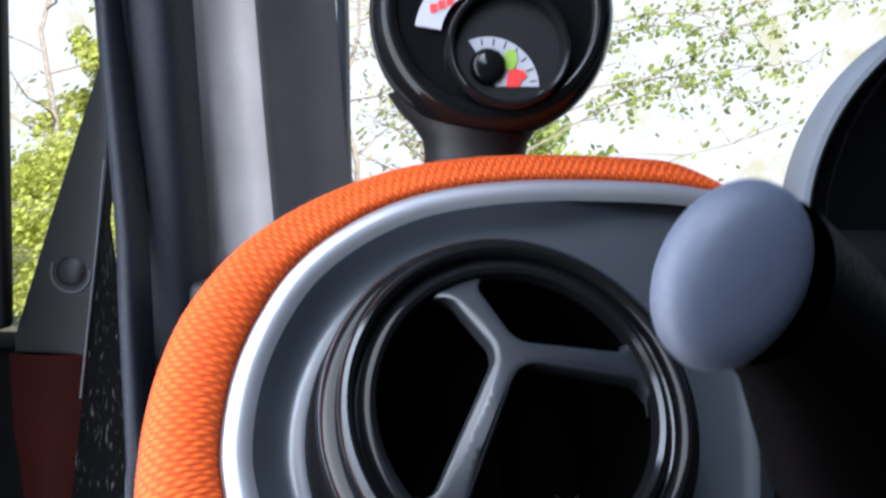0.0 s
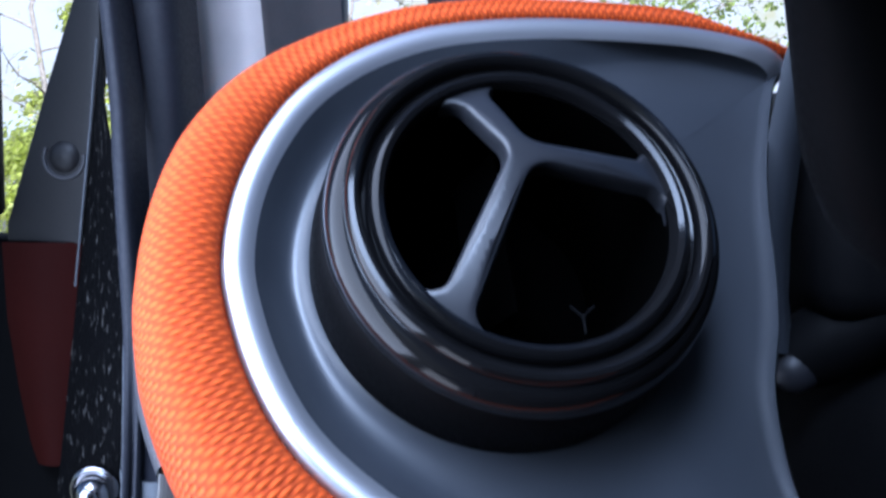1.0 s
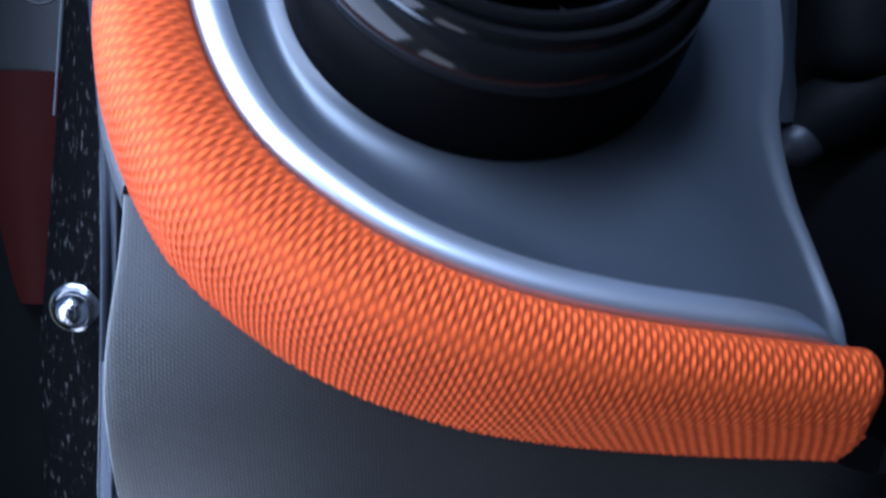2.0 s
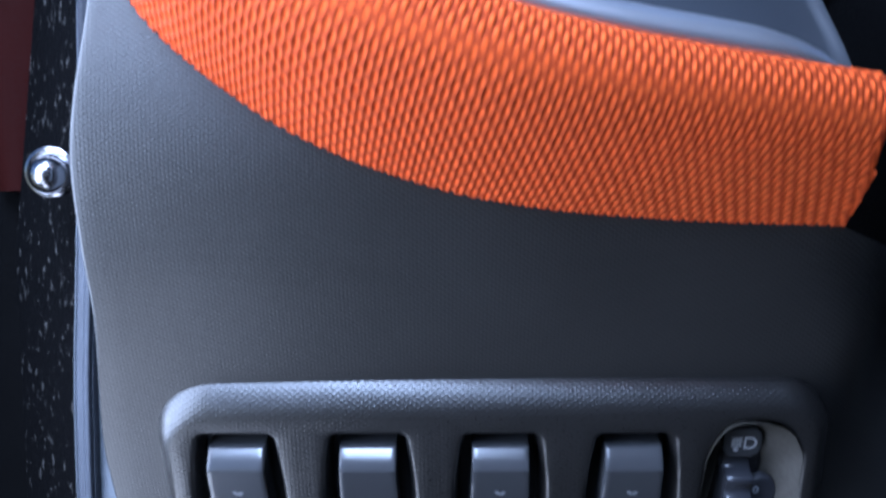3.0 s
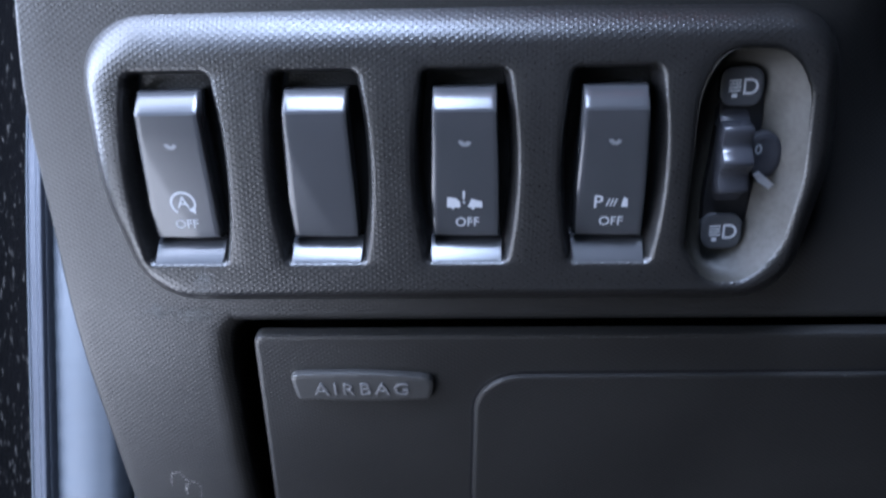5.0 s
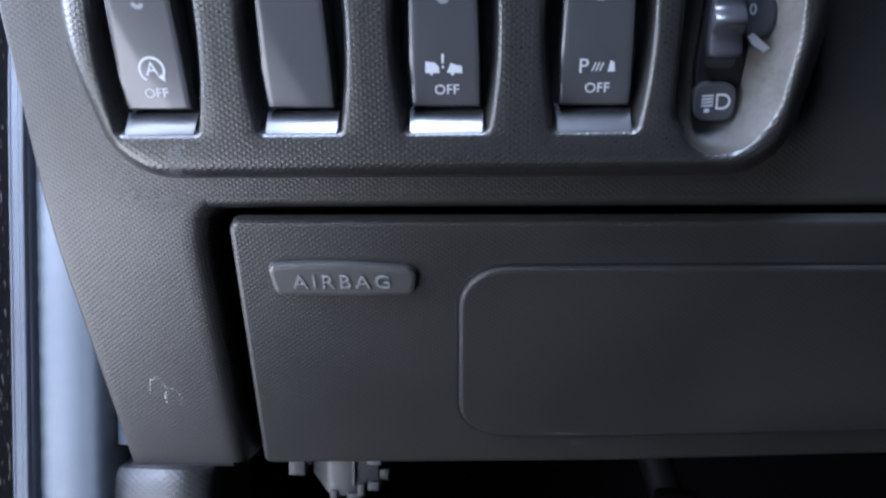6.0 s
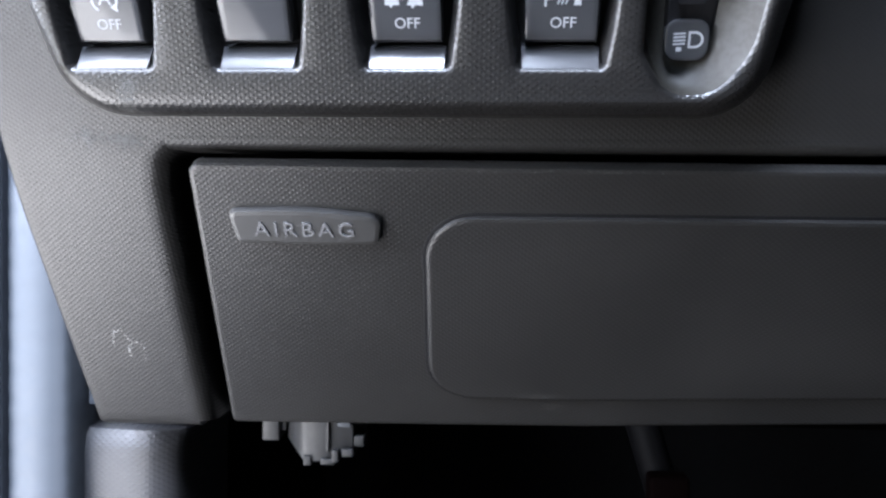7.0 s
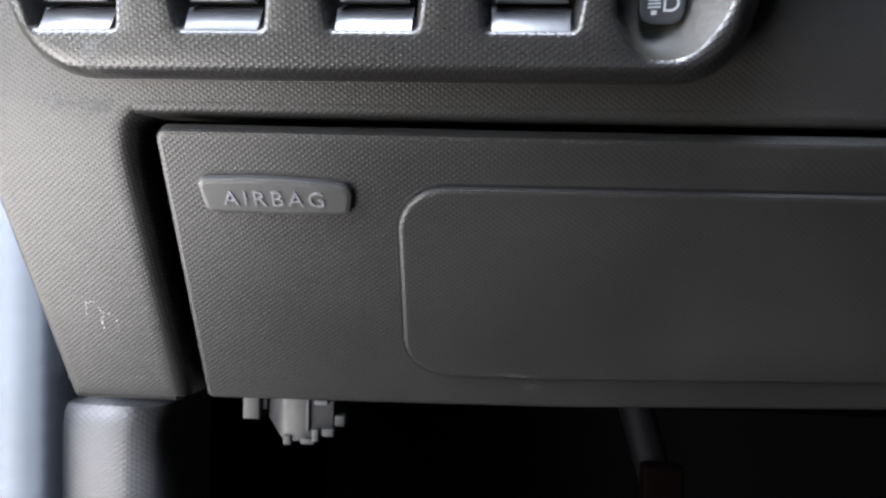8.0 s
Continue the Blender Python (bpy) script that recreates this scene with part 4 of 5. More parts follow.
for k in range(40):
    z = 0.795 + 0.150 * k / 39
    right = -0.1165 + 0.036 * smoothstep(0.785, 0.850, z)
    rows.append([Vector((-0.1176 + (right + 0.1176) * j / 10, 0.1062 - 0.0035 * math.sin(math.pi * j / 10) ** 2 + 0.004 * j / 10 + 0.036 * smoothstep(0.855, 0.935, z), z)) for j in range(11)])
sheet(bm, rows)
part("flap", bm, NAVY, seal, "flat dark rubber flap")
bm = bmesh.new()
tube(bm, [(-0.1249 + dx, 0.1035 + dy, z) for z, dx, dy in seal_levels(30, 0.40, 0.90)], 0.00035, 6)
part("edge_line", bm, PAINT, seal, "thin pale edge")

# the dark cover between the seal and the pillar, above the dash
cover = thing("pillar_cover", pose(-0.11, 0.16, 0.85), "dark grey plastic cover at the foot of the windscreen pillar", "trim", kind="structure")
bm = bmesh.new()
section, _ = spline([(-0.1400, 0.1560), (-0.1330, 0.1450), (-0.1290, 0.1420), (-0.1262, 0.1415), (-0.1252, 0.1440), (-0.1240, 0.1425), (-0.1190, 0.1412), (-0.1130, 0.1420), (-0.1095, 0.1455), (-0.1075, 0.1540), (-0.1070, 0.1750)], 40)
extrude_up(bm, section, [(0.80, 0.012, -0.010), (0.90, 0.008, -0.006), (0.95, 0.004, -0.002), (1.0, 0.001, 0), (1.05, -0.003, 0.002), (1.1, -0.007, 0.004), (1.2, -0.013, 0.01), (1.45, -0.03, 0.03)])
part("moulding", bm, RUBBER, cover)

pillar = thing("windscreen_pillar", pose(-0.085, 0.20, 0.9), "grey-beige windscreen pillar trim with a pale edge", "pillar", kind="structure")
bm = bmesh.new()
section, _ = spline([(-0.1380, 0.2160), (-0.1200, 0.2060), (-0.1150, 0.2000), (-0.1000, 0.1960), (-0.0940, 0.1972), (-0.0905, 0.1995)], 30)
PILLAR_LEVELS = [(0.85, 0.024, 0), (0.95, 0.014, 0), (1.0, 0.0085, 0), (1.05, 0.004, 0), (1.1, 0.0, 0), (1.2, -0.006, 0), (1.45, -0.02, -0.02)]
extrude_up(bm, section, PILLAR_LEVELS)
part("trim", bm, PILLAR, pillar)
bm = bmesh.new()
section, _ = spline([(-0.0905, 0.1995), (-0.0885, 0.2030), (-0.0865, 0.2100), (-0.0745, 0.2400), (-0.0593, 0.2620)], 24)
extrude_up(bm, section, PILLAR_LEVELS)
part("inner_trim", bm, SHADED_TRIM, pillar, "inner face of the trim, its shade put into a darker taupe")
bm = bmesh.new()
section, _ = spline([(-0.0593, 0.2620), (-0.0573, 0.2635), (-0.0550, 0.2690), (-0.0555, 0.2900)], 12)
extrude_up(bm, section, [(0.85, 0.004, 0), (1.0, 0.0025, 0), (1.05, 0.0008, 0), (1.1, 0.0, 0), (1.2, -0.003, 0), (1.45, -0.012, -0.02)])
part("glass_edge", bm, PAINT, pillar, "pale blue-grey edge")

gap = thing("hinge_gap", pose(-0.14, 0.13, 0.5), "dusty black rubber lining of the door hinge gap", "rubber lining", kind="structure")
bm = bmesh.new()
rows = []
for k in range(60):
    z = 0.40 + 0.625 * k / 59
    base = -0.1225 - 0.0115 * smoothstep(0.86, 1.03, z)
    right = base + 0.010 * (1 - smoothstep(0.90, 1.0, z))
    left = max(-0.1462 - 0.1225 * (1.0195 - z), -0.172)
    y = 0.121 + 0.012 * smoothstep(0.85, 1.02, z)
    rows.append([Vector((right + (left - right) * j / 10, y + 0.004 * math.sin(math.pi * j / 10) + (0.1655 - y) * (j / 10) ** 1.5, z)) for j in range(11)])
sheet(bm, rows)
part("lining", bm, SPECKLED, gap)

bolt = thing("hinge_bolt", pose(-0.1345, 0.121, 0.8412), "bright domed steel bolt with a washer in the door hinge gap", "bolt")
bp = pose(-0.1340, 0.1155, 0.8412, 90)
bm = bmesh.new()
turned(bm, [(0.01, -6.4), (2.4, -6.2), (3.4, -5.6), (3.7, -4.6), (4.0, -4.4), (5.6, -3.2), (6.4, -1.5), (6.6, 0.8), (6.6, 3.0)], lambda x, y, h: bp @ Vector((x / 1000, y / 1000, -h / 1000)), 40)
part("dome", bm, CHROME, bolt)
bm = bmesh.new()
turned(bm, [(6.2, 1.5), (8.0, 0.9), (9.0, 1.4), (9.3, 2.4), (9.2, 4.5)], lambda x, y, h: bp @ Vector((x / 1000, y / 1000 + 0.0010, -h / 1000)), 40)
part("washer", bm, CHROME, bolt, "thin steel washer")

# ---- the open door ----
door = thing("car_door", pose(-0.35, 0.19, 0.35), "open car door, black with dark red lower strip", "car door")
bm = bmesh.new()
tri = [(-0.1470, 1.024), (-0.1490, 1.066), (-0.1515, 1.060), (-0.1725, 0.998), (-0.1905, 0.942), (-0.1905, 0.934), (-0.1580, 0.933)]


def at_door(x, z, h):
    return Vector((x, 0.1680 - 0.12 * (x + 0.165) * 0.3 - h, z))


slab_rows = [(0.0, -0.010), (0.0, -0.0008), (0.0004, -0.0002), (0.0012, 0.0)]
sheet(bm, [[at_door(x, z, h) for x, z in inset(tri, d)] for d, h in slab_rows], close_u=True)
cap(bm, [bm.verts.new(at_door(x, z, 0.0)) for x, z in inset(tri, 0.0012)])
bmesh.ops.remove_doubles(bm, verts=bm.verts, dist=1e-5)
corner = part("corner_trim", bm, BLACK, door, "dark triangular window corner trim")
bm = bmesh.new()
turned(bm, [(0.01, 2.1), (3.4, 1.9), (5.8, 1.1), (7.0, -0.2), (7.1, -1.5)], lambda x, y, h: at_door(-0.1646 + x / 1000, 0.9705 + y / 1000, h / 1000), 40)
part("screw_cap", bm, BLACK, corner, "round plastic screw cap")
bm = bmesh.new()
turned(bm, [(7.6, -0.2), (8.3, 0.7), (9.2, 0.7), (9.8, -0.2)], lambda x, y, h: at_door(-0.1646 + x / 1000, 0.9700 + y / 1000, h / 1000), 40, radians(150), radians(370))
part("cap_rim", bm, DARK, corner)
bm = bmesh.new()
tube(bm, [(-0.1462, 0.160, 1.0195), (-0.1500, 0.161, 0.985), (-0.1545, 0.162, 0.950), (-0.1590, 0.163, 0.915)], 0.00045, 6)
part("edge_line", bm, PAINT, door, "thin pale door edge")
bm = bmesh.new()
box(bm, (-0.36, 0.160, 0.945), (-0.1908, 0.171, 1.40), bevel=0.003)
part("window_frame", bm, BLACK, door, "black window frame post")
bm = bmesh.new()
sheet(bm, [[Vector((x, 0.170 - 0.004 * math.sin(math.pi * k / 8) + 0.03 * (x + 0.15), z)) for k, x in enumerate(np.linspace(l, r, 9))] for z, l, r in ((0.9335, -0.1930, -0.1555), (0.90, -0.1915, -0.1580), (0.87, -0.1875, -0.1600), (0.845, -0.1830, -0.1615), (0.835, -0.1800, -0.1640))])
part("red_panel", bm, MAROON, door, "dark red padded strip")
bm = bmesh.new()
box(bm, (-0.75, 0.176, 0.35), (-0.150, 0.23, 0.9345), bevel=0.004)
part("door_panel", bm, DOOR, door, "black door panel")
bm = bmesh.new()
turned(bm, [(0.01, 2.2), (1.6, 1.8), (2.2, 0.6), (2.3, -2)], lambda x, y, h: Vector((-0.1755 + x / 1000, 0.170 - h / 1000, 0.8365 + y / 1000)), 24)
part("screw", bm, CHROME, door, "small steel screw")

# ---- kick panel, diagnostic socket, pedal, footwell ----
kick = thing("kick_panel", pose(-0.08, 0.12, 0.45), "grey grained plastic kick panel below the dashboard", "kick panel")
bm = bmesh.new()
section, _ = spline([(-0.1058, 0.150), (-0.1066, 0.1260), (-0.1056, 0.1196), (-0.1030, 0.1174), (-0.0780, 0.1148), (-0.0700, 0.1165), (-0.0640, 0.1240), (-0.0620, 0.160)], 36)
levels = [(0.40, 0, 0.02), (0.50, 0, 0.010), (0.58, 0, 0.0), (0.61, 0, 0), (0.626, 0.0002, 0.0002), (0.6305, 0.0008, 0.0012), (0.6328, 0.0016, 0.0032), (0.6335, 0.002, 0.010), (0.6335, 0.002, 0.03)]
extrude_up(bm, section, levels[:4])
part("shell", bm, KICK, kick)
bm = bmesh.new()
extrude_up(bm, section, levels[3:])
part("top_edge", bm, KICK, kick, "rounded upper edge")

socket = thing("diagnostic_socket", pose(-0.025, 0.13, 0.62), "grey plastic diagnostic socket hanging under the dashboard", "socket")
bm = bmesh.new()
plan = [(-0.0330, 0.1400, 0.6290), (-0.0322, 0.1345, 0.6275), (-0.0262, 0.1278, 0.6228), (-0.0240, 0.1270, 0.6212), (-0.0160, 0.1272, 0.6216), (-0.0085, 0.1285, 0.6250), (-0.0068, 0.1340, 0.6275), (-0.0068, 0.1600, 0.6300)]
sheet(bm, [[Vector((x, y, z + (0.650 - z) * f)) for x, y, z in plan] for f in (0, 0.02, 0.4, 1)] )
low = [bm.verts.new((x, y + 0.0002, z)) for x, y, z in plan]
bm.faces.new(low)
bmesh.ops.remove_doubles(bm, verts=bm.verts, dist=3e-4)
part("shell", bm, CONNECTOR, socket)
for x0, x1, z0, z1, y0, y1 in ((-0.0405, -0.0345, 0.6270, 0.646, 0.131, 0.150), (-0.0348, -0.0325, 0.6300, 0.646, 0.133, 0.150)):
    bm = bmesh.new()
    box(bm, (x0, y0, z0), (x1, y1, z1), bevel=0.0006)
    part("ear", bm, CONNECTOR, socket, "dark mounting ear")
for x0, x1, z0, z1, y in ((-0.0250, -0.0222, 0.6200, 0.6235, 0.1262), (-0.0190, -0.0142, 0.6206, 0.6228, 0.1258), (-0.0152, -0.0128, 0.6216, 0.6258, 0.1256), (-0.0118, -0.0078, 0.6234, 0.6262, 0.1262), (-0.0082, -0.0046, 0.6262, 0.6300, 0.1290), (-0.0172, -0.0160, 0.6250, 0.6420, 0.1262)):
    bm = bmesh.new()
    box(bm, (x0, y, z0), (x1, y + 0.010, z1), bevel=0.0005)
    part("clip", bm, CONNECTOR, socket)
bm = bmesh.new()
box(bm, (-0.0082, 0.0985, 0.6408), (-0.0040, 0.103, 0.6424), bevel=0.0004)
part("tab", bm, PAINT, socket, "small pale tab")

pedal = thing("clutch_pedal", pose(0.10, 0.35, 0.45), "dark metal pedal arm with a dull red clip", "pedal")
bm = bmesh.new()
tube(bm, [(0.105, 0.30, 0.66), (0.118, 0.29, 0.60), (0.138, 0.27, 0.53), (0.142, 0.25, 0.46)], [0.008, 0.009, 0.009, 0.008], 10)
part("arm", bm, COLUMN, pedal)
bm = bmesh.new()
box(bm, (0.118, 0.262, 0.555), (0.138, 0.275, 0.578), bevel=0.002)
part("clip", bm, SHADED_RED, pedal, "red clip, the footwell's shade put into its colour")

# ---- steering column side ----
column = thing("steering_column", pose(0.2, 0.05, 0.80), "dark plastic steering column shroud", "steering column")
bm = bmesh.new()
rows = []
for z, x, y in ((0.80, 0.150, 0.075), (0.825, 0.128, 0.045), (0.845, 0.117, 0.025), (0.868, 0.112, 0.020), (0.89, 0.117, 0.030), (0.905, 0.128, 0.050), (0.912, 0.145, 0.080)):
    rows.append([Vector((x + r * 0.2 + (0.004 if k else 0), y + d, z)) for k, (r, d) in enumerate(((0.0, 0.10), (0.0, 0.02), (0.02, 0.005), (0.06, -0.006), (0.2, -0.02), (0.6, -0.03), (1.0, -0.03)))])
sheet(bm, rows)
part("shroud", bm, COLUMN, column)
bm = bmesh.new()
box(bm, (0.1095, 0.045, 0.917), (0.1560, 0.12, 0.9940), pose(0, 0, 0), bevel=0.012)
part("switch_housing", bm, COLUMN, column, "rounded dark stalk housing")
bm = bmesh.new()
sheet(bm, [[Vector((x + w * k / 4, 0.058 - 0.003 * math.sin(math.pi * k / 4) + 0.004 * k / 4, z)) for k in range(5)] for x, w, z in ((0.1020, 0.0107, 1.003), (0.1004, 0.0128, 0.998), (0.0955, 0.0128, 0.97), (0.0940, 0.0120, 0.945), (0.0955, 0.0105, 0.925), (0.0990, 0.009, 0.908))])
part("side_strip", bm, SATIN, column, "grey side strip")
# a thin pale rod paints the upright highlight on the housing's edge
bm = bmesh.new()
tube(bm, [(0.1545, 0.052, 0.972), (0.1548, 0.050, 0.955), (0.1545, 0.050, 0.938), (0.1552, 0.051, 0.928)], [0.0006, 0.0012, 0.001, 0.0005], 8)
part("edge_glint", bm, PAINT, column, "narrow pale strip painted for a highlight on the housing edge")

lever = thing("column_lever", pose(0.13, 0.06, 0.90), "black column lever with a rounded grey end", "lever")
bm = bmesh.new()
tube(bm, [(0.1075, 0.066, 0.902), (0.116, 0.064, 0.9085), (0.135, 0.060, 0.921), (0.17, 0.055, 0.94)], [0.009, 0.0125, 0.0135, 0.014], 24)
part("stem", bm, COLUMN, lever)
bm = bmesh.new()
bmesh.ops.create_uvsphere(bm, u_segments=28, v_segments=16, radius=1.0, matrix=Matrix.LocRotScale((0.1085, 0.0600, 0.9020), Euler((0, radians(-20), 0)), (0.0078, 0.0055, 0.0070)))
part("end_cap", bm, DARK, lever, "rounded grey end cap")

stalk = thing("indicator_stalk", pose(0.06, -0.09, 0.98), "dark indicator stalk with a large grey rounded end", "stalk")
bm = bmesh.new()
axis = Matrix.LocRotScale((0.0335, -0.112, 0.9924), Euler((0, radians(27), radians(8))), None)
turned(bm, [(0.01, 0.6), (3.0, 0.5), (5.5, 0.1), (7.2, -0.8), (8.2, -2.2), (8.5, -4.0), (8.3, -5.5)], lambda x, y, h: axis @ Vector((x * 0.98 / 1000 - 0.0012, -h / 1000, y * 1.32 / 1000)), 48)
part("end_cap", bm, STALK, stalk, "smooth grey end cap")
bm = bmesh.new()
line, _ = spline([(0.0352, -0.1092), (0.0440, -0.0990), (0.0600, -0.0800), (0.0860, -0.0500), (0.1200, -0.0100), (0.1600, 0.0400)], 16)
rows = []
for x, y in line.tolist():
    f = (x - 0.0352) / 0.1248
    c = Vector((x, y, 0.9925 - 0.0135 * smoothstep(0.0, 0.24, f) - 0.045 * f))
    r = 0.0078 + 0.0080 * smoothstep(0.0, 0.30, f) + 0.004 * f
    rows.append([c + r * (1.22 * math.sin(a) * Vector((0.30, 0.05, 0.95)) + 0.95 * math.cos(a) * Vector((0.75, -0.50, -0.20))) for a in (2 * math.pi * k / 28 for k in range(28))])
sheet(bm, rows, close_u=True)
part("stem", bm, SOOT, stalk, "dark tapering stem")

cluster = thing("instrument_cluster", pose(0.175, 0.10, 0.93), "round instrument cluster with a grey rim and dark glass", "instrument cluster")


def at_cluster(x, y, h):
    return Vector((0.1963 + x / 1000, 0.075 - h / 1000, 0.995 + y / 1000))


bm = bmesh.new()
turned(bm, [(79.4, -16), (80, -7), (79.5, -2.5), (78.2, 0), (76.4, 0.4), (75.0, -0.8), (74.5, -3)], at_cluster, 96)
part("rim", bm, SKY_LIT_RIM, cluster, "satin grey rim, its sky reflection put into a paler colour")
bm = bmesh.new()
turned(bm, [(79.4, -15.6), (50, -58), (0.01, -62)], at_cluster, 64)
part("shell", bm, BLACK, cluster, "dark rounded back")
bm = bmesh.new()
turned(bm, [(74.4, -2.6), (71, -6), (64, -10), (56, -14), (0.01, -20)], at_cluster, 96)
part("face", bm, GLOSS, cluster, "dark glossy face")

# ---- rev counter on the dash top ----
tacho = thing("rev_counter", pose(0.0155, 0.09, 1.0), "gloss black ball-shaped rev counter on a short neck with white dials", "rev counter")
TC = Vector((0.0153, 0.086, 1.0640))
TAX = Matrix.LocRotScale(TC, Euler((radians(90 - 4), 0, radians(4))), None)


def at_tacho(x, y, h):
    return TAX @ Vector((x / 1000, y / 1000, h / 1000))


bm = bmesh.new()
turned(bm, [(0.01, -41), (16, -37.7), (28, -29.6), (36.5, -17.6), (40.6, -5), (40.9, 4), (39.2, 11), (36.8, 14.4), (35.2, 15.2), (33.6, 15.2), (32.4, 14.4), (31.8, 13)], at_tacho, 80)
part("ball", bm, GLOSS, tacho, "gloss black ball housing")
bm = bmesh.new()
turned(bm, [(32.2, 13.2), (22, 12.2), (10, 11.5)], at_tacho, 64)
part("outer_face", bm, GLOSS, tacho, "dark glossy outer face")


def at_inner(x, y, h):
    return at_tacho(x + 4.0, y - 13.6, h)


bm = bmesh.new()
turned(bm, [(20.2, 11.0), (20.2, 16.6), (19.6, 18.6), (18.8, 19.4), (17.9, 19.2), (17.2, 17.4), (16.6, 13.6)], at_inner, 64)
part("inner_bezel", bm, GLOSS, tacho, "raised gloss black inner bezel")
bm = bmesh.new()
turned(bm, [(16.8, 14.2), (0.01, 14.2)], at_inner, 48)
inner_face = part("inner_face", bm, BLACK, tacho)
FAN = (-6.3, -12.6)
fan = [(FAN[0] + 16.4 * math.cos(radians(a)), FAN[1] + 16.4 * math.sin(radians(a))) for a in range(2, 116, 4)]
polygons("scale_band", [fan + [(-8.5, -4.0), (-4.0, -12.2)]], at_inner, 14.3, DIAL, inner_face, label="white curved scale")
polygons("scale_mark", [arc_band(FAN[0], FAN[1], 14.6, 2.4, a, a + 1.8, 2) for a in range(8, 114, 15)], at_inner, 14.5, BLACK, inner_face, label="dark scale marks")
polygons("red_mark", [[(-0.6, -12.4), (3.4, -12.3), (4.4, -10.2), (6.2, -9.0), (5.2, -7.2), (2.4, -6.4), (-0.2, -7.6)]], at_inner, 14.7, RED, inner_face, label="red warning field")
polygons("green_mark", [[(-1.4, -6.8), (1.6, -6.8), (3.0, -4.0), (2.4, -0.6), (0.2, -0.2), (-1.8, -3.0)]], at_inner, 14.7, GREEN, inner_face, label="green field")
bm = bmesh.new()
turned(bm, [(0.01, 17.4), (3.6, 17.1), (5.2, 16.3), (5.8, 15.2), (5.9, 14.0)], lambda x, y, h: at_inner(x - 6.6, y - 5.9, h), 40)
part("hub", bm, GLOSS, inner_face, "black hub")
dial = polygons("clock_dial", [arc_band(-2.0, -10.0, 20.0, 8.5, 122, 172, 24)], at_tacho, 13.6, DIAL, tacho, label="white outer dial arc")
polygons("clock_bars", [[(-21.0 + d, -2.6 + 0.5 * d), (-18.8 + d, -2.2 + 0.5 * d), (-19.0 + d, 0.6 + 0.5 * d), (-21.4 + d, 0.2 + 0.5 * d)] for d in (0, 2.6, 5.2)], at_tacho, 13.9, RED, dial, label="red bars")
bm = bmesh.new()
sheet(bm, [[Vector((0.0108 + r * math.cos(a), 0.0905 + min(0.9 * r, 0.0180) * math.sin(a), z)) for a in (2 * math.pi * j / 48 for j in range(48))] for z, r in ((0.990, 0.0250), (1.000, 0.0210), (1.010, 0.0185), (1.018, 0.0175), (1.023, 0.0182), (1.028, 0.0214), (1.033, 0.0264), (1.039, 0.0305))], close_u=True)
part("neck", bm, BLACK, tacho, "short black neck")

# ---- the car's shell round the camera ----
# unseen panels over the right side and behind the door, added to block sky
shell = thing("car_shell", pose(0.5, -0.6, 0.3), "dark car interior shell with a grey roof lining", "car body", kind="structure")
# the roof is left open at the left front, made up for the overhead fill
for name, lo, hi, mat, label in (("roof", (-0.25, -1.9, 1.42), (1.35, -0.88, 1.46), LINING, "grey roof lining"), ("sky_blocker", (0.01, -0.88, 1.42), (1.35, 0.02, 1.46), LINING, "grey panel out of view, added to block sky from the right"), ("roof_rail", (-0.30, -0.88, 1.42), (-0.27, -0.20, 1.46), LINING, "grey roof rail"), ("roof_front", (-0.30, -0.20, 1.42), (0.01, 0.02, 1.46), LINING, "grey front edge of the roof"), ("floor_pan", (-0.16, -1.9, 0.28), (1.35, 0.75, 0.31), CARPET, "black carpet"),
                                 ("far_side", (1.32, -1.9, 0.31), (1.36, 0.45, 1.42), BLACK, ""), ("rear_wall", (-0.16, -1.94, 0.31), (1.36, -1.9, 1.42), CARPET, ""),
                                 ("firewall", (-0.12, 0.52, 0.31), (1.35, 0.56, 0.93), CARPET, ""), ("sill", (-0.20, -1.0, 0.30), (-0.12, 0.16, 0.42), PAINT, "pale grey sill"),
                                 ("dash_top", (-0.085, 0.075, 0.955), (1.30, 0.56, 0.975), BLACK, "black dash top"), ("dash_core", (0.26, 0.06, 0.62), (1.30, 0.5, 0.956), BLACK, ""),
                                 ("kick_wall", (-0.105, 0.160, 0.31), (-0.095, 0.53, 0.95), CARPET, ""), ("rear_side", (-0.20, -1.9, 0.31), (-0.16, -0.58, 1.42), BLACK, "")):
    bm = bmesh.new()
    box(bm, lo, hi, bevel=0.004)
    part(name, bm, mat, shell, label)
seat = thing("driver_seat", pose(0.36, -0.75, 0.31), "black fabric driver seat", "seat")
for name, lo, hi in (("cushion", (0.12, -1.0, 0.36), (0.60, -0.48, 0.54)), ("backrest", (0.12, -1.12, 0.50), (0.60, -0.95, 1.15)), ("base", (0.16, -0.98, 0.31), (0.56, -0.52, 0.37))):
    bm = bmesh.new()
    box(bm, lo, hi, bevel=0.04 if name != "base" else 0.01)
    part(name, bm, CARPET, seat)

# ---- outdoors ----
# the backdrop glows by itself so that the distance burns out to white
BACKDROP_GLOW = bpy.data.materials.new("glowing_distance")
nt, bsdf = links(BACKDROP_GLOW)
tint = node(nt, "ShaderNodeTexNoise", Scale=0.16, Detail=6.0, Roughness=0.7)
nt.links.new(nt.nodes.new("ShaderNodeTexCoord").outputs["Object"], tint.inputs["Vector"])
pick = node(nt, "ShaderNodeMapRange", From_Min=0.48, From_Max=0.68)
nt.links.new(tint.outputs["Fac"], pick.inputs["Value"])
mix = nt.nodes.new("ShaderNodeMix")
mix.data_type = "RGBA"
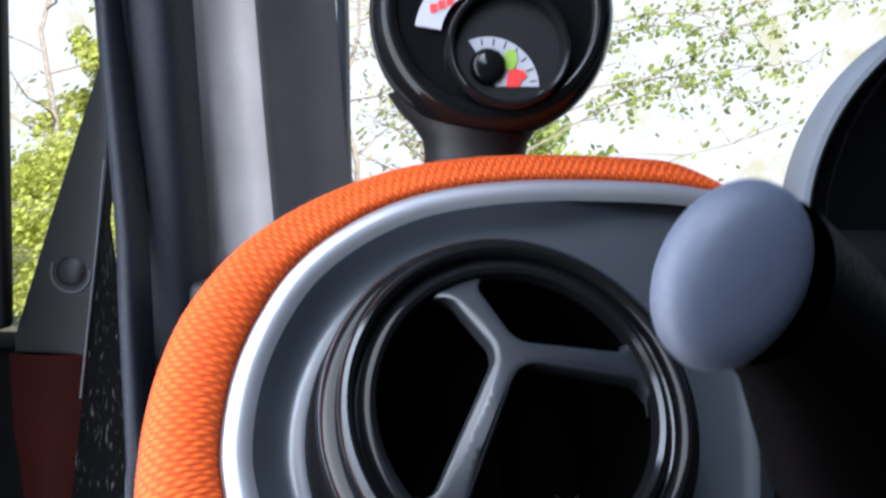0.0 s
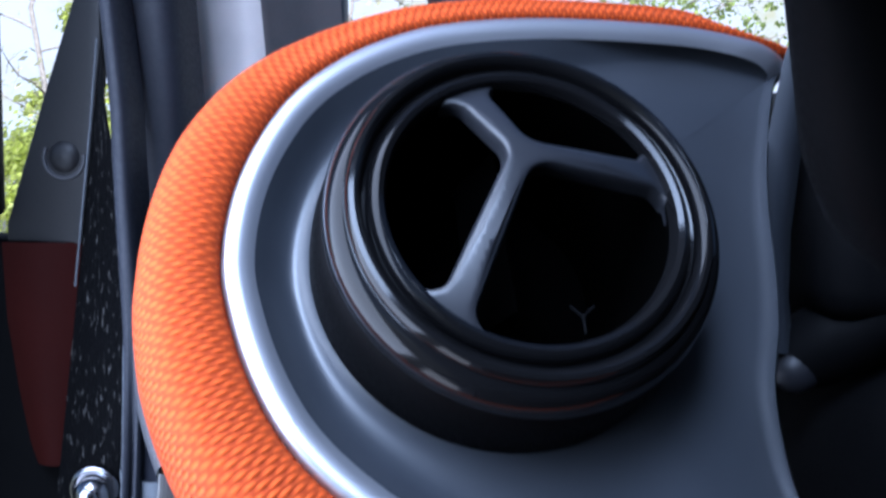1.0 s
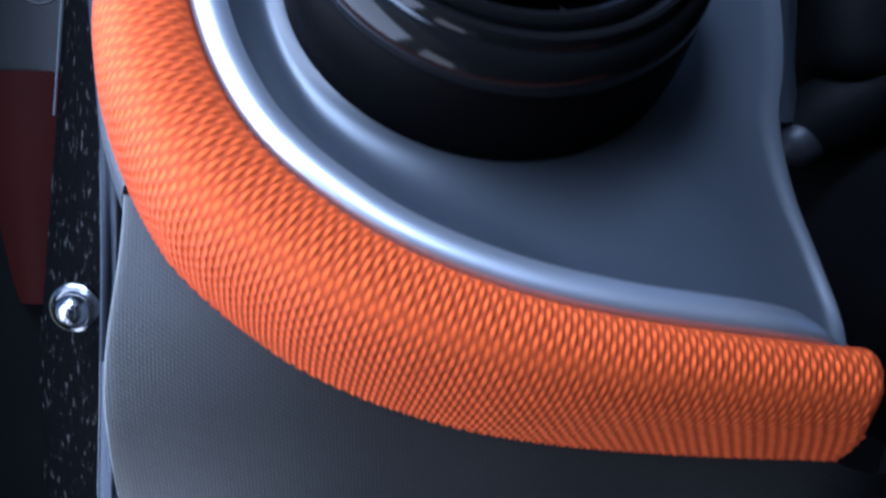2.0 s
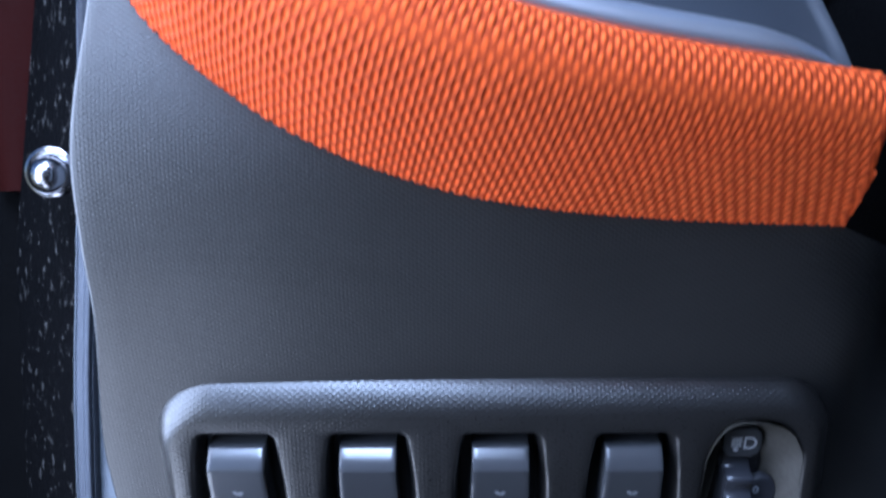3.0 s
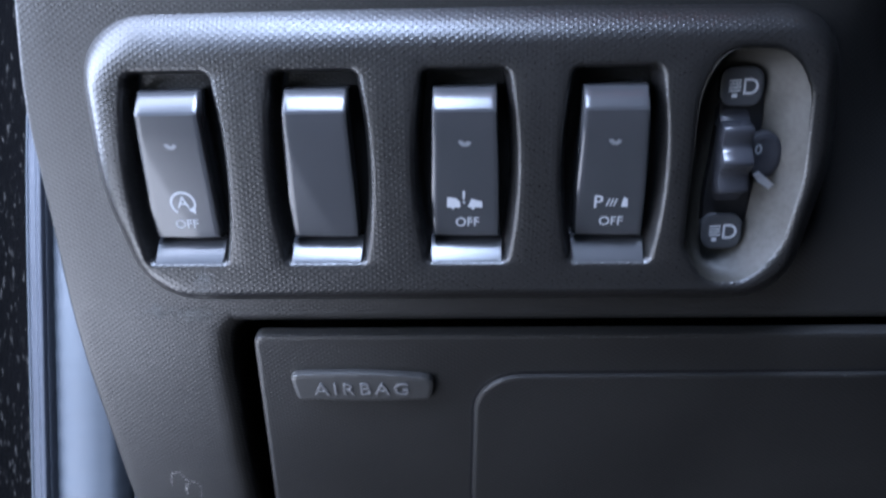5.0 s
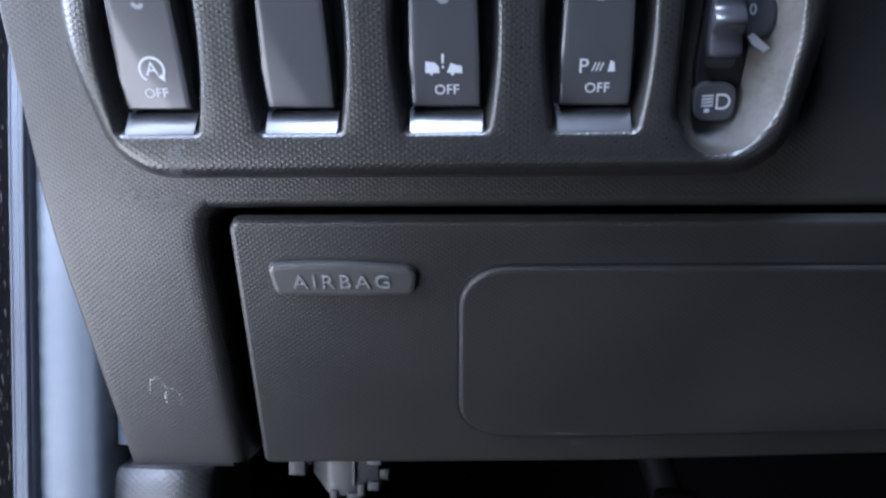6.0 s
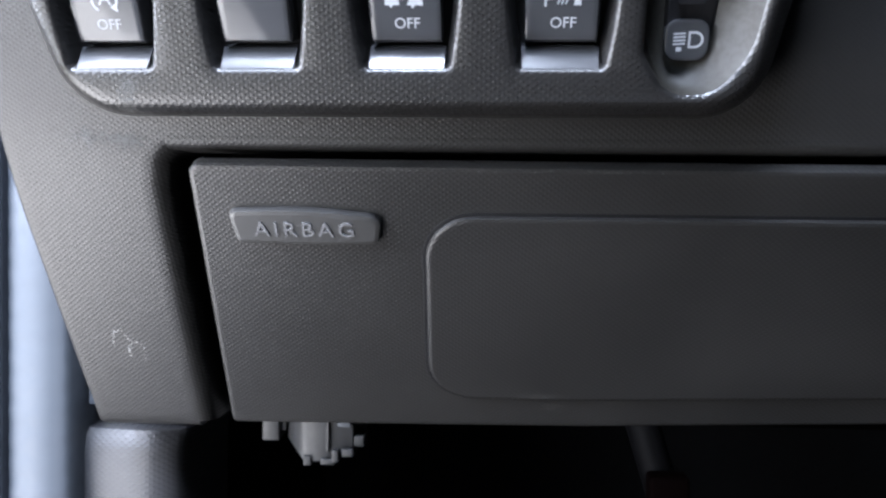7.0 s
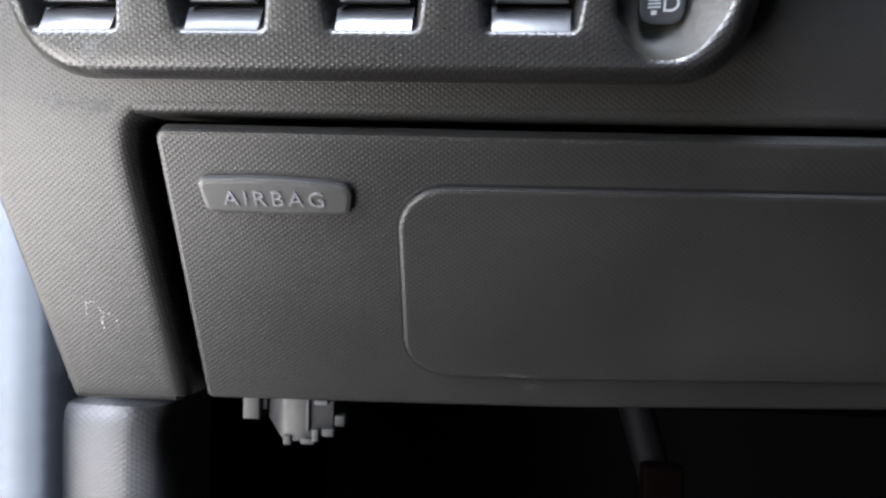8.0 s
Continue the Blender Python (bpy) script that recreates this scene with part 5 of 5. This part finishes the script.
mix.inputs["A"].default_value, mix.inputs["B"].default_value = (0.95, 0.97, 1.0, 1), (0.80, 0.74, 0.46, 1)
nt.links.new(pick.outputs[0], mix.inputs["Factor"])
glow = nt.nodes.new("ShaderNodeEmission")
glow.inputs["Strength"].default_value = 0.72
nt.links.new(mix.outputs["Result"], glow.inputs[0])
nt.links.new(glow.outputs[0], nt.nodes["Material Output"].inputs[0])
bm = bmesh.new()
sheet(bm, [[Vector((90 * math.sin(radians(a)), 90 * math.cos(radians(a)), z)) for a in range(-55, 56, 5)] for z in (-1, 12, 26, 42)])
backdrop = part("backdrop", bm, BACKDROP_GLOW, None)
tagged(backdrop, "glowing backdrop of pale autumn woods and sky far away", "backdrop", kind="structure")
bm = bmesh.new()
sheet(bm, [[Vector((x, y, -0.01 + 0.03 * math.sin(x * 0.9) * math.cos(y * 0.7) * (abs(x) < 60 and abs(y) < 60))) for x in (-900, -60, -30, -12, -6, -2, 2, 6, 12, 30, 60, 900)] for y in (-900, -60, -30, -12, -4, 4, 8, 12, 18, 30, 60, 900)])
ground = part("ground", bm, GROUND, None)
tagged(ground, "dry grass ground reaching the horizon", "ground", kind="structure")


def make_tree(x, y, height, spread, leaf_mat, leaves, seed, label, trunk=0.10, size=0.07, low=0.25, droop=0.0, limbs=12, twigs=3):
    """A tapered trunk with limbs and twigs, and many single leaves along them."""
    rng = random.Random(seed)
    tree = thing("tree", pose(x, y, 0), label, "tree", group="trees outside")
    bm, tips = bmesh.new(), []
    trunk_pts = [Vector((x + 0.12 * math.sin(2.1 * k + seed), y + 0.1 * math.cos(1.7 * k + seed), height * k / 6)) for k in range(7)]
    tube(bm, trunk_pts, [trunk * (1 - 0.14 * k) for k in range(7)], 8)
    for i in range(limbs):
        f = low + (0.95 - low) * (i + rng.random() * 0.6) / limbs
        k = min(int(f * 6), 5)
        start = trunk_pts[k].lerp(trunk_pts[k + 1], f * 6 - k)
        a = i * 2.4 + rng.uniform(-0.4, 0.4)
        reach = spread * (1.1 - 0.6 * f) * rng.uniform(0.7, 1.15)
        out = Vector((math.cos(a), math.sin(a), rng.uniform(0.1, 0.5) - droop)).normalized()
        pts = [start]
        for s in range(1, 6):
            pts.append(pts[-1] + reach / 5 * (out + Vector((rng.uniform(-0.25, 0.25), rng.uniform(-0.25, 0.25), rng.uniform(-0.15, 0.25)))))
        tube(bm, pts, [trunk * 0.35 * (1 - 0.16 * s) for s in range(6)], 6)
        for s in range(2, 6):
            for _ in range(twigs):
                w = pts[s] + Vector((rng.uniform(-1, 1), rng.uniform(-1, 1), rng.uniform(-0.6, 0.7))) * reach * 0.28
                tube(bm, [pts[s], pts[s].lerp(w, 0.5) + Vector((0, 0, 0.03)), w], [trunk * 0.09, trunk * 0.06, trunk * 0.03], 4)
                tips.append((pts[s], w))
    part("trunk", bm, BARK, tree)
    if leaves:
        verts, faces = [], []
        for _ in range(leaves):
            a, b = tips[rng.randrange(len(tips))]
            c = a.lerp(b, rng.random() ** 0.6) + Vector([rng.gauss(0, 0.05 + 0.10 * spread / 3) for _ in range(3)])
            n = Vector([rng.gauss(0, 1) for _ in range(3)]).normalized()
            u = n.orthogonal().normalized()
            v = n.cross(u)
            s = size * rng.uniform(0.6, 1.3)
            i = len(verts)
            verts += [c - u * s, c - v * s * 0.45 + u * 0.1 * s, c + u * s, c + v * s * 0.45 + u * 0.1 * s]
            faces.append((i, i + 1, i + 2, i + 3))
        me = bpy.data.meshes.new("crown")
        inv = base_of(tree).inverted()
        me.from_pydata([inv @ p for p in verts], [], faces)
        me.materials.append(leaf_mat)
        crown = new("crown", me)
        crown.parent = tree
    return tree


make_tree(0.72, 8.5, 5.5, 3.2, LEAF_GREEN, 900, 3, "sparse green-leaved tree with thin spreading limbs", trunk=0.05, size=0.05, low=0.18, limbs=12, twigs=2)
make_tree(-4.55, 9.6, 6.0, 1.6, LEAF_PALE, 150, 5, "nearly bare dark-limbed tree", trunk=0.05, size=0.05, low=0.2)
make_tree(-4.25, 10.6, 6.0, 0.75, LEAF_YELLOW, 9000, 7, "narrow yellow-green tree with dense foliage", trunk=0.07, size=0.07, low=0.05, limbs=26)
make_tree(-1.05, 9.4, 4.5, 1.2, LEAF_PALE, 260, 11, "thin bare shrub with a few pale leaves", trunk=0.045, size=0.05, low=0.12)
make_tree(1.55, 11.5, 2.3, 1.0, LEAF_GREEN, 1800, 13, "low dense bush with green leaves", trunk=0.05, size=0.07, low=0.08, limbs=18)
make_tree(8.6, 13.0, 5.5, 2.2, LEAF_YELLOW, 900, 19, "yellow-green tree at the edge of the clearing", trunk=0.09, size=0.08, low=0.15)
make_tree(-0.3, 16.0, 4.2, 2.2, LEAF_PALE, 450, 23, "pale autumn tree farther off", trunk=0.09, size=0.09, low=0.1, limbs=18)
make_tree(-3.05, 6.3, 1.5, 0.55, LEAF_YELLOW, 9000, 29, "low dense bush with yellow-green leaves", trunk=0.03, size=0.03, low=0.05, limbs=20)


def make_spray_tree():
    """A slim tree near the windscreen whose thin branches carry small leaves in tufts."""
    rng = random.Random(41)
    tree = thing("tree", pose(0.27, 5.0, 0), "slim tree with thin arching branches and small green leaves in tufts", "tree", group="trees outside")
    bm, tufts = bmesh.new(), []
    tube(bm, [(0.27, 5.0, 0.0), (0.25, 5.02, 0.8), (0.28, 5.0, 1.5), (0.25, 5.0, 2.2), (0.30, 5.05, 3.0)], [0.05, 0.042, 0.035, 0.025, 0.012], 8)
    branches = [
        [(0.28, 1.30), (0.80, 1.62), (1.48, 1.90), (1.75, 2.10), (2.42, 2.26)],
        [(0.28, 1.45), (0.90, 1.75), (1.56, 1.85), (2.05, 1.93), (2.40, 1.97)],
        [(0.28, 1.20), (0.95, 1.60), (1.52, 1.76), (1.86, 1.64)],
        [(0.27, 1.70), (0.95, 2.05), (1.45, 2.14), (1.90, 2.10)],
        [(0.26, 1.90), (0.90, 2.15), (1.55, 2.26), (2.05, 2.34), (2.60, 2.50)],
    ]
    for way in branches:
        pts, _ = spline(way, 22)
        depth = rng.uniform(-0.5, 0.3)
        line = [Vector((x, 5.0 + depth * i / 21, z + rng.uniform(-0.012, 0.012))) for i, (x, z) in enumerate(pts.tolist())]
        tube(bm, line, [0.009 - 0.0003 * i for i in range(22)], 5)
        for i in range(8, 22):
            for _ in range(3):
                w = line[i] + Vector((rng.gauss(0.02, 0.06), rng.gauss(0, 0.08), rng.gauss(-0.01, 0.05)))
                tube(bm, [line[i], w], [0.003, 0.0015], 4)
                tufts.append(w)
    part("trunk", bm, BARK, tree)
    verts, faces = [], []
    for c in tufts:
        for _ in range(rng.randrange(1, 12)):
            p = c + Vector([rng.gauss(0, 0.028) for _ in range(3)])
            n = Vector([rng.gauss(0, 1) for _ in range(3)]).normalized()
            u = n.orthogonal().normalized()
            v = n.cross(u)
            r = rng.uniform(0.014, 0.032)
            i = len(verts)
            verts += [p - u * r, p - v * r * 0.6 - n * 0.2 * r, p + u * r, p + v * r * 0.6 - n * 0.2 * r]
            faces.append((i, i + 1, i + 2, i + 3))
    me = bpy.data.meshes.new("crown")
    inv = base_of(tree).inverted()
    me.from_pydata([inv @ p for p in verts], [], faces)
    me.materials.append(LEAF_GREEN)
    new("crown", me).parent = tree


make_spray_tree()
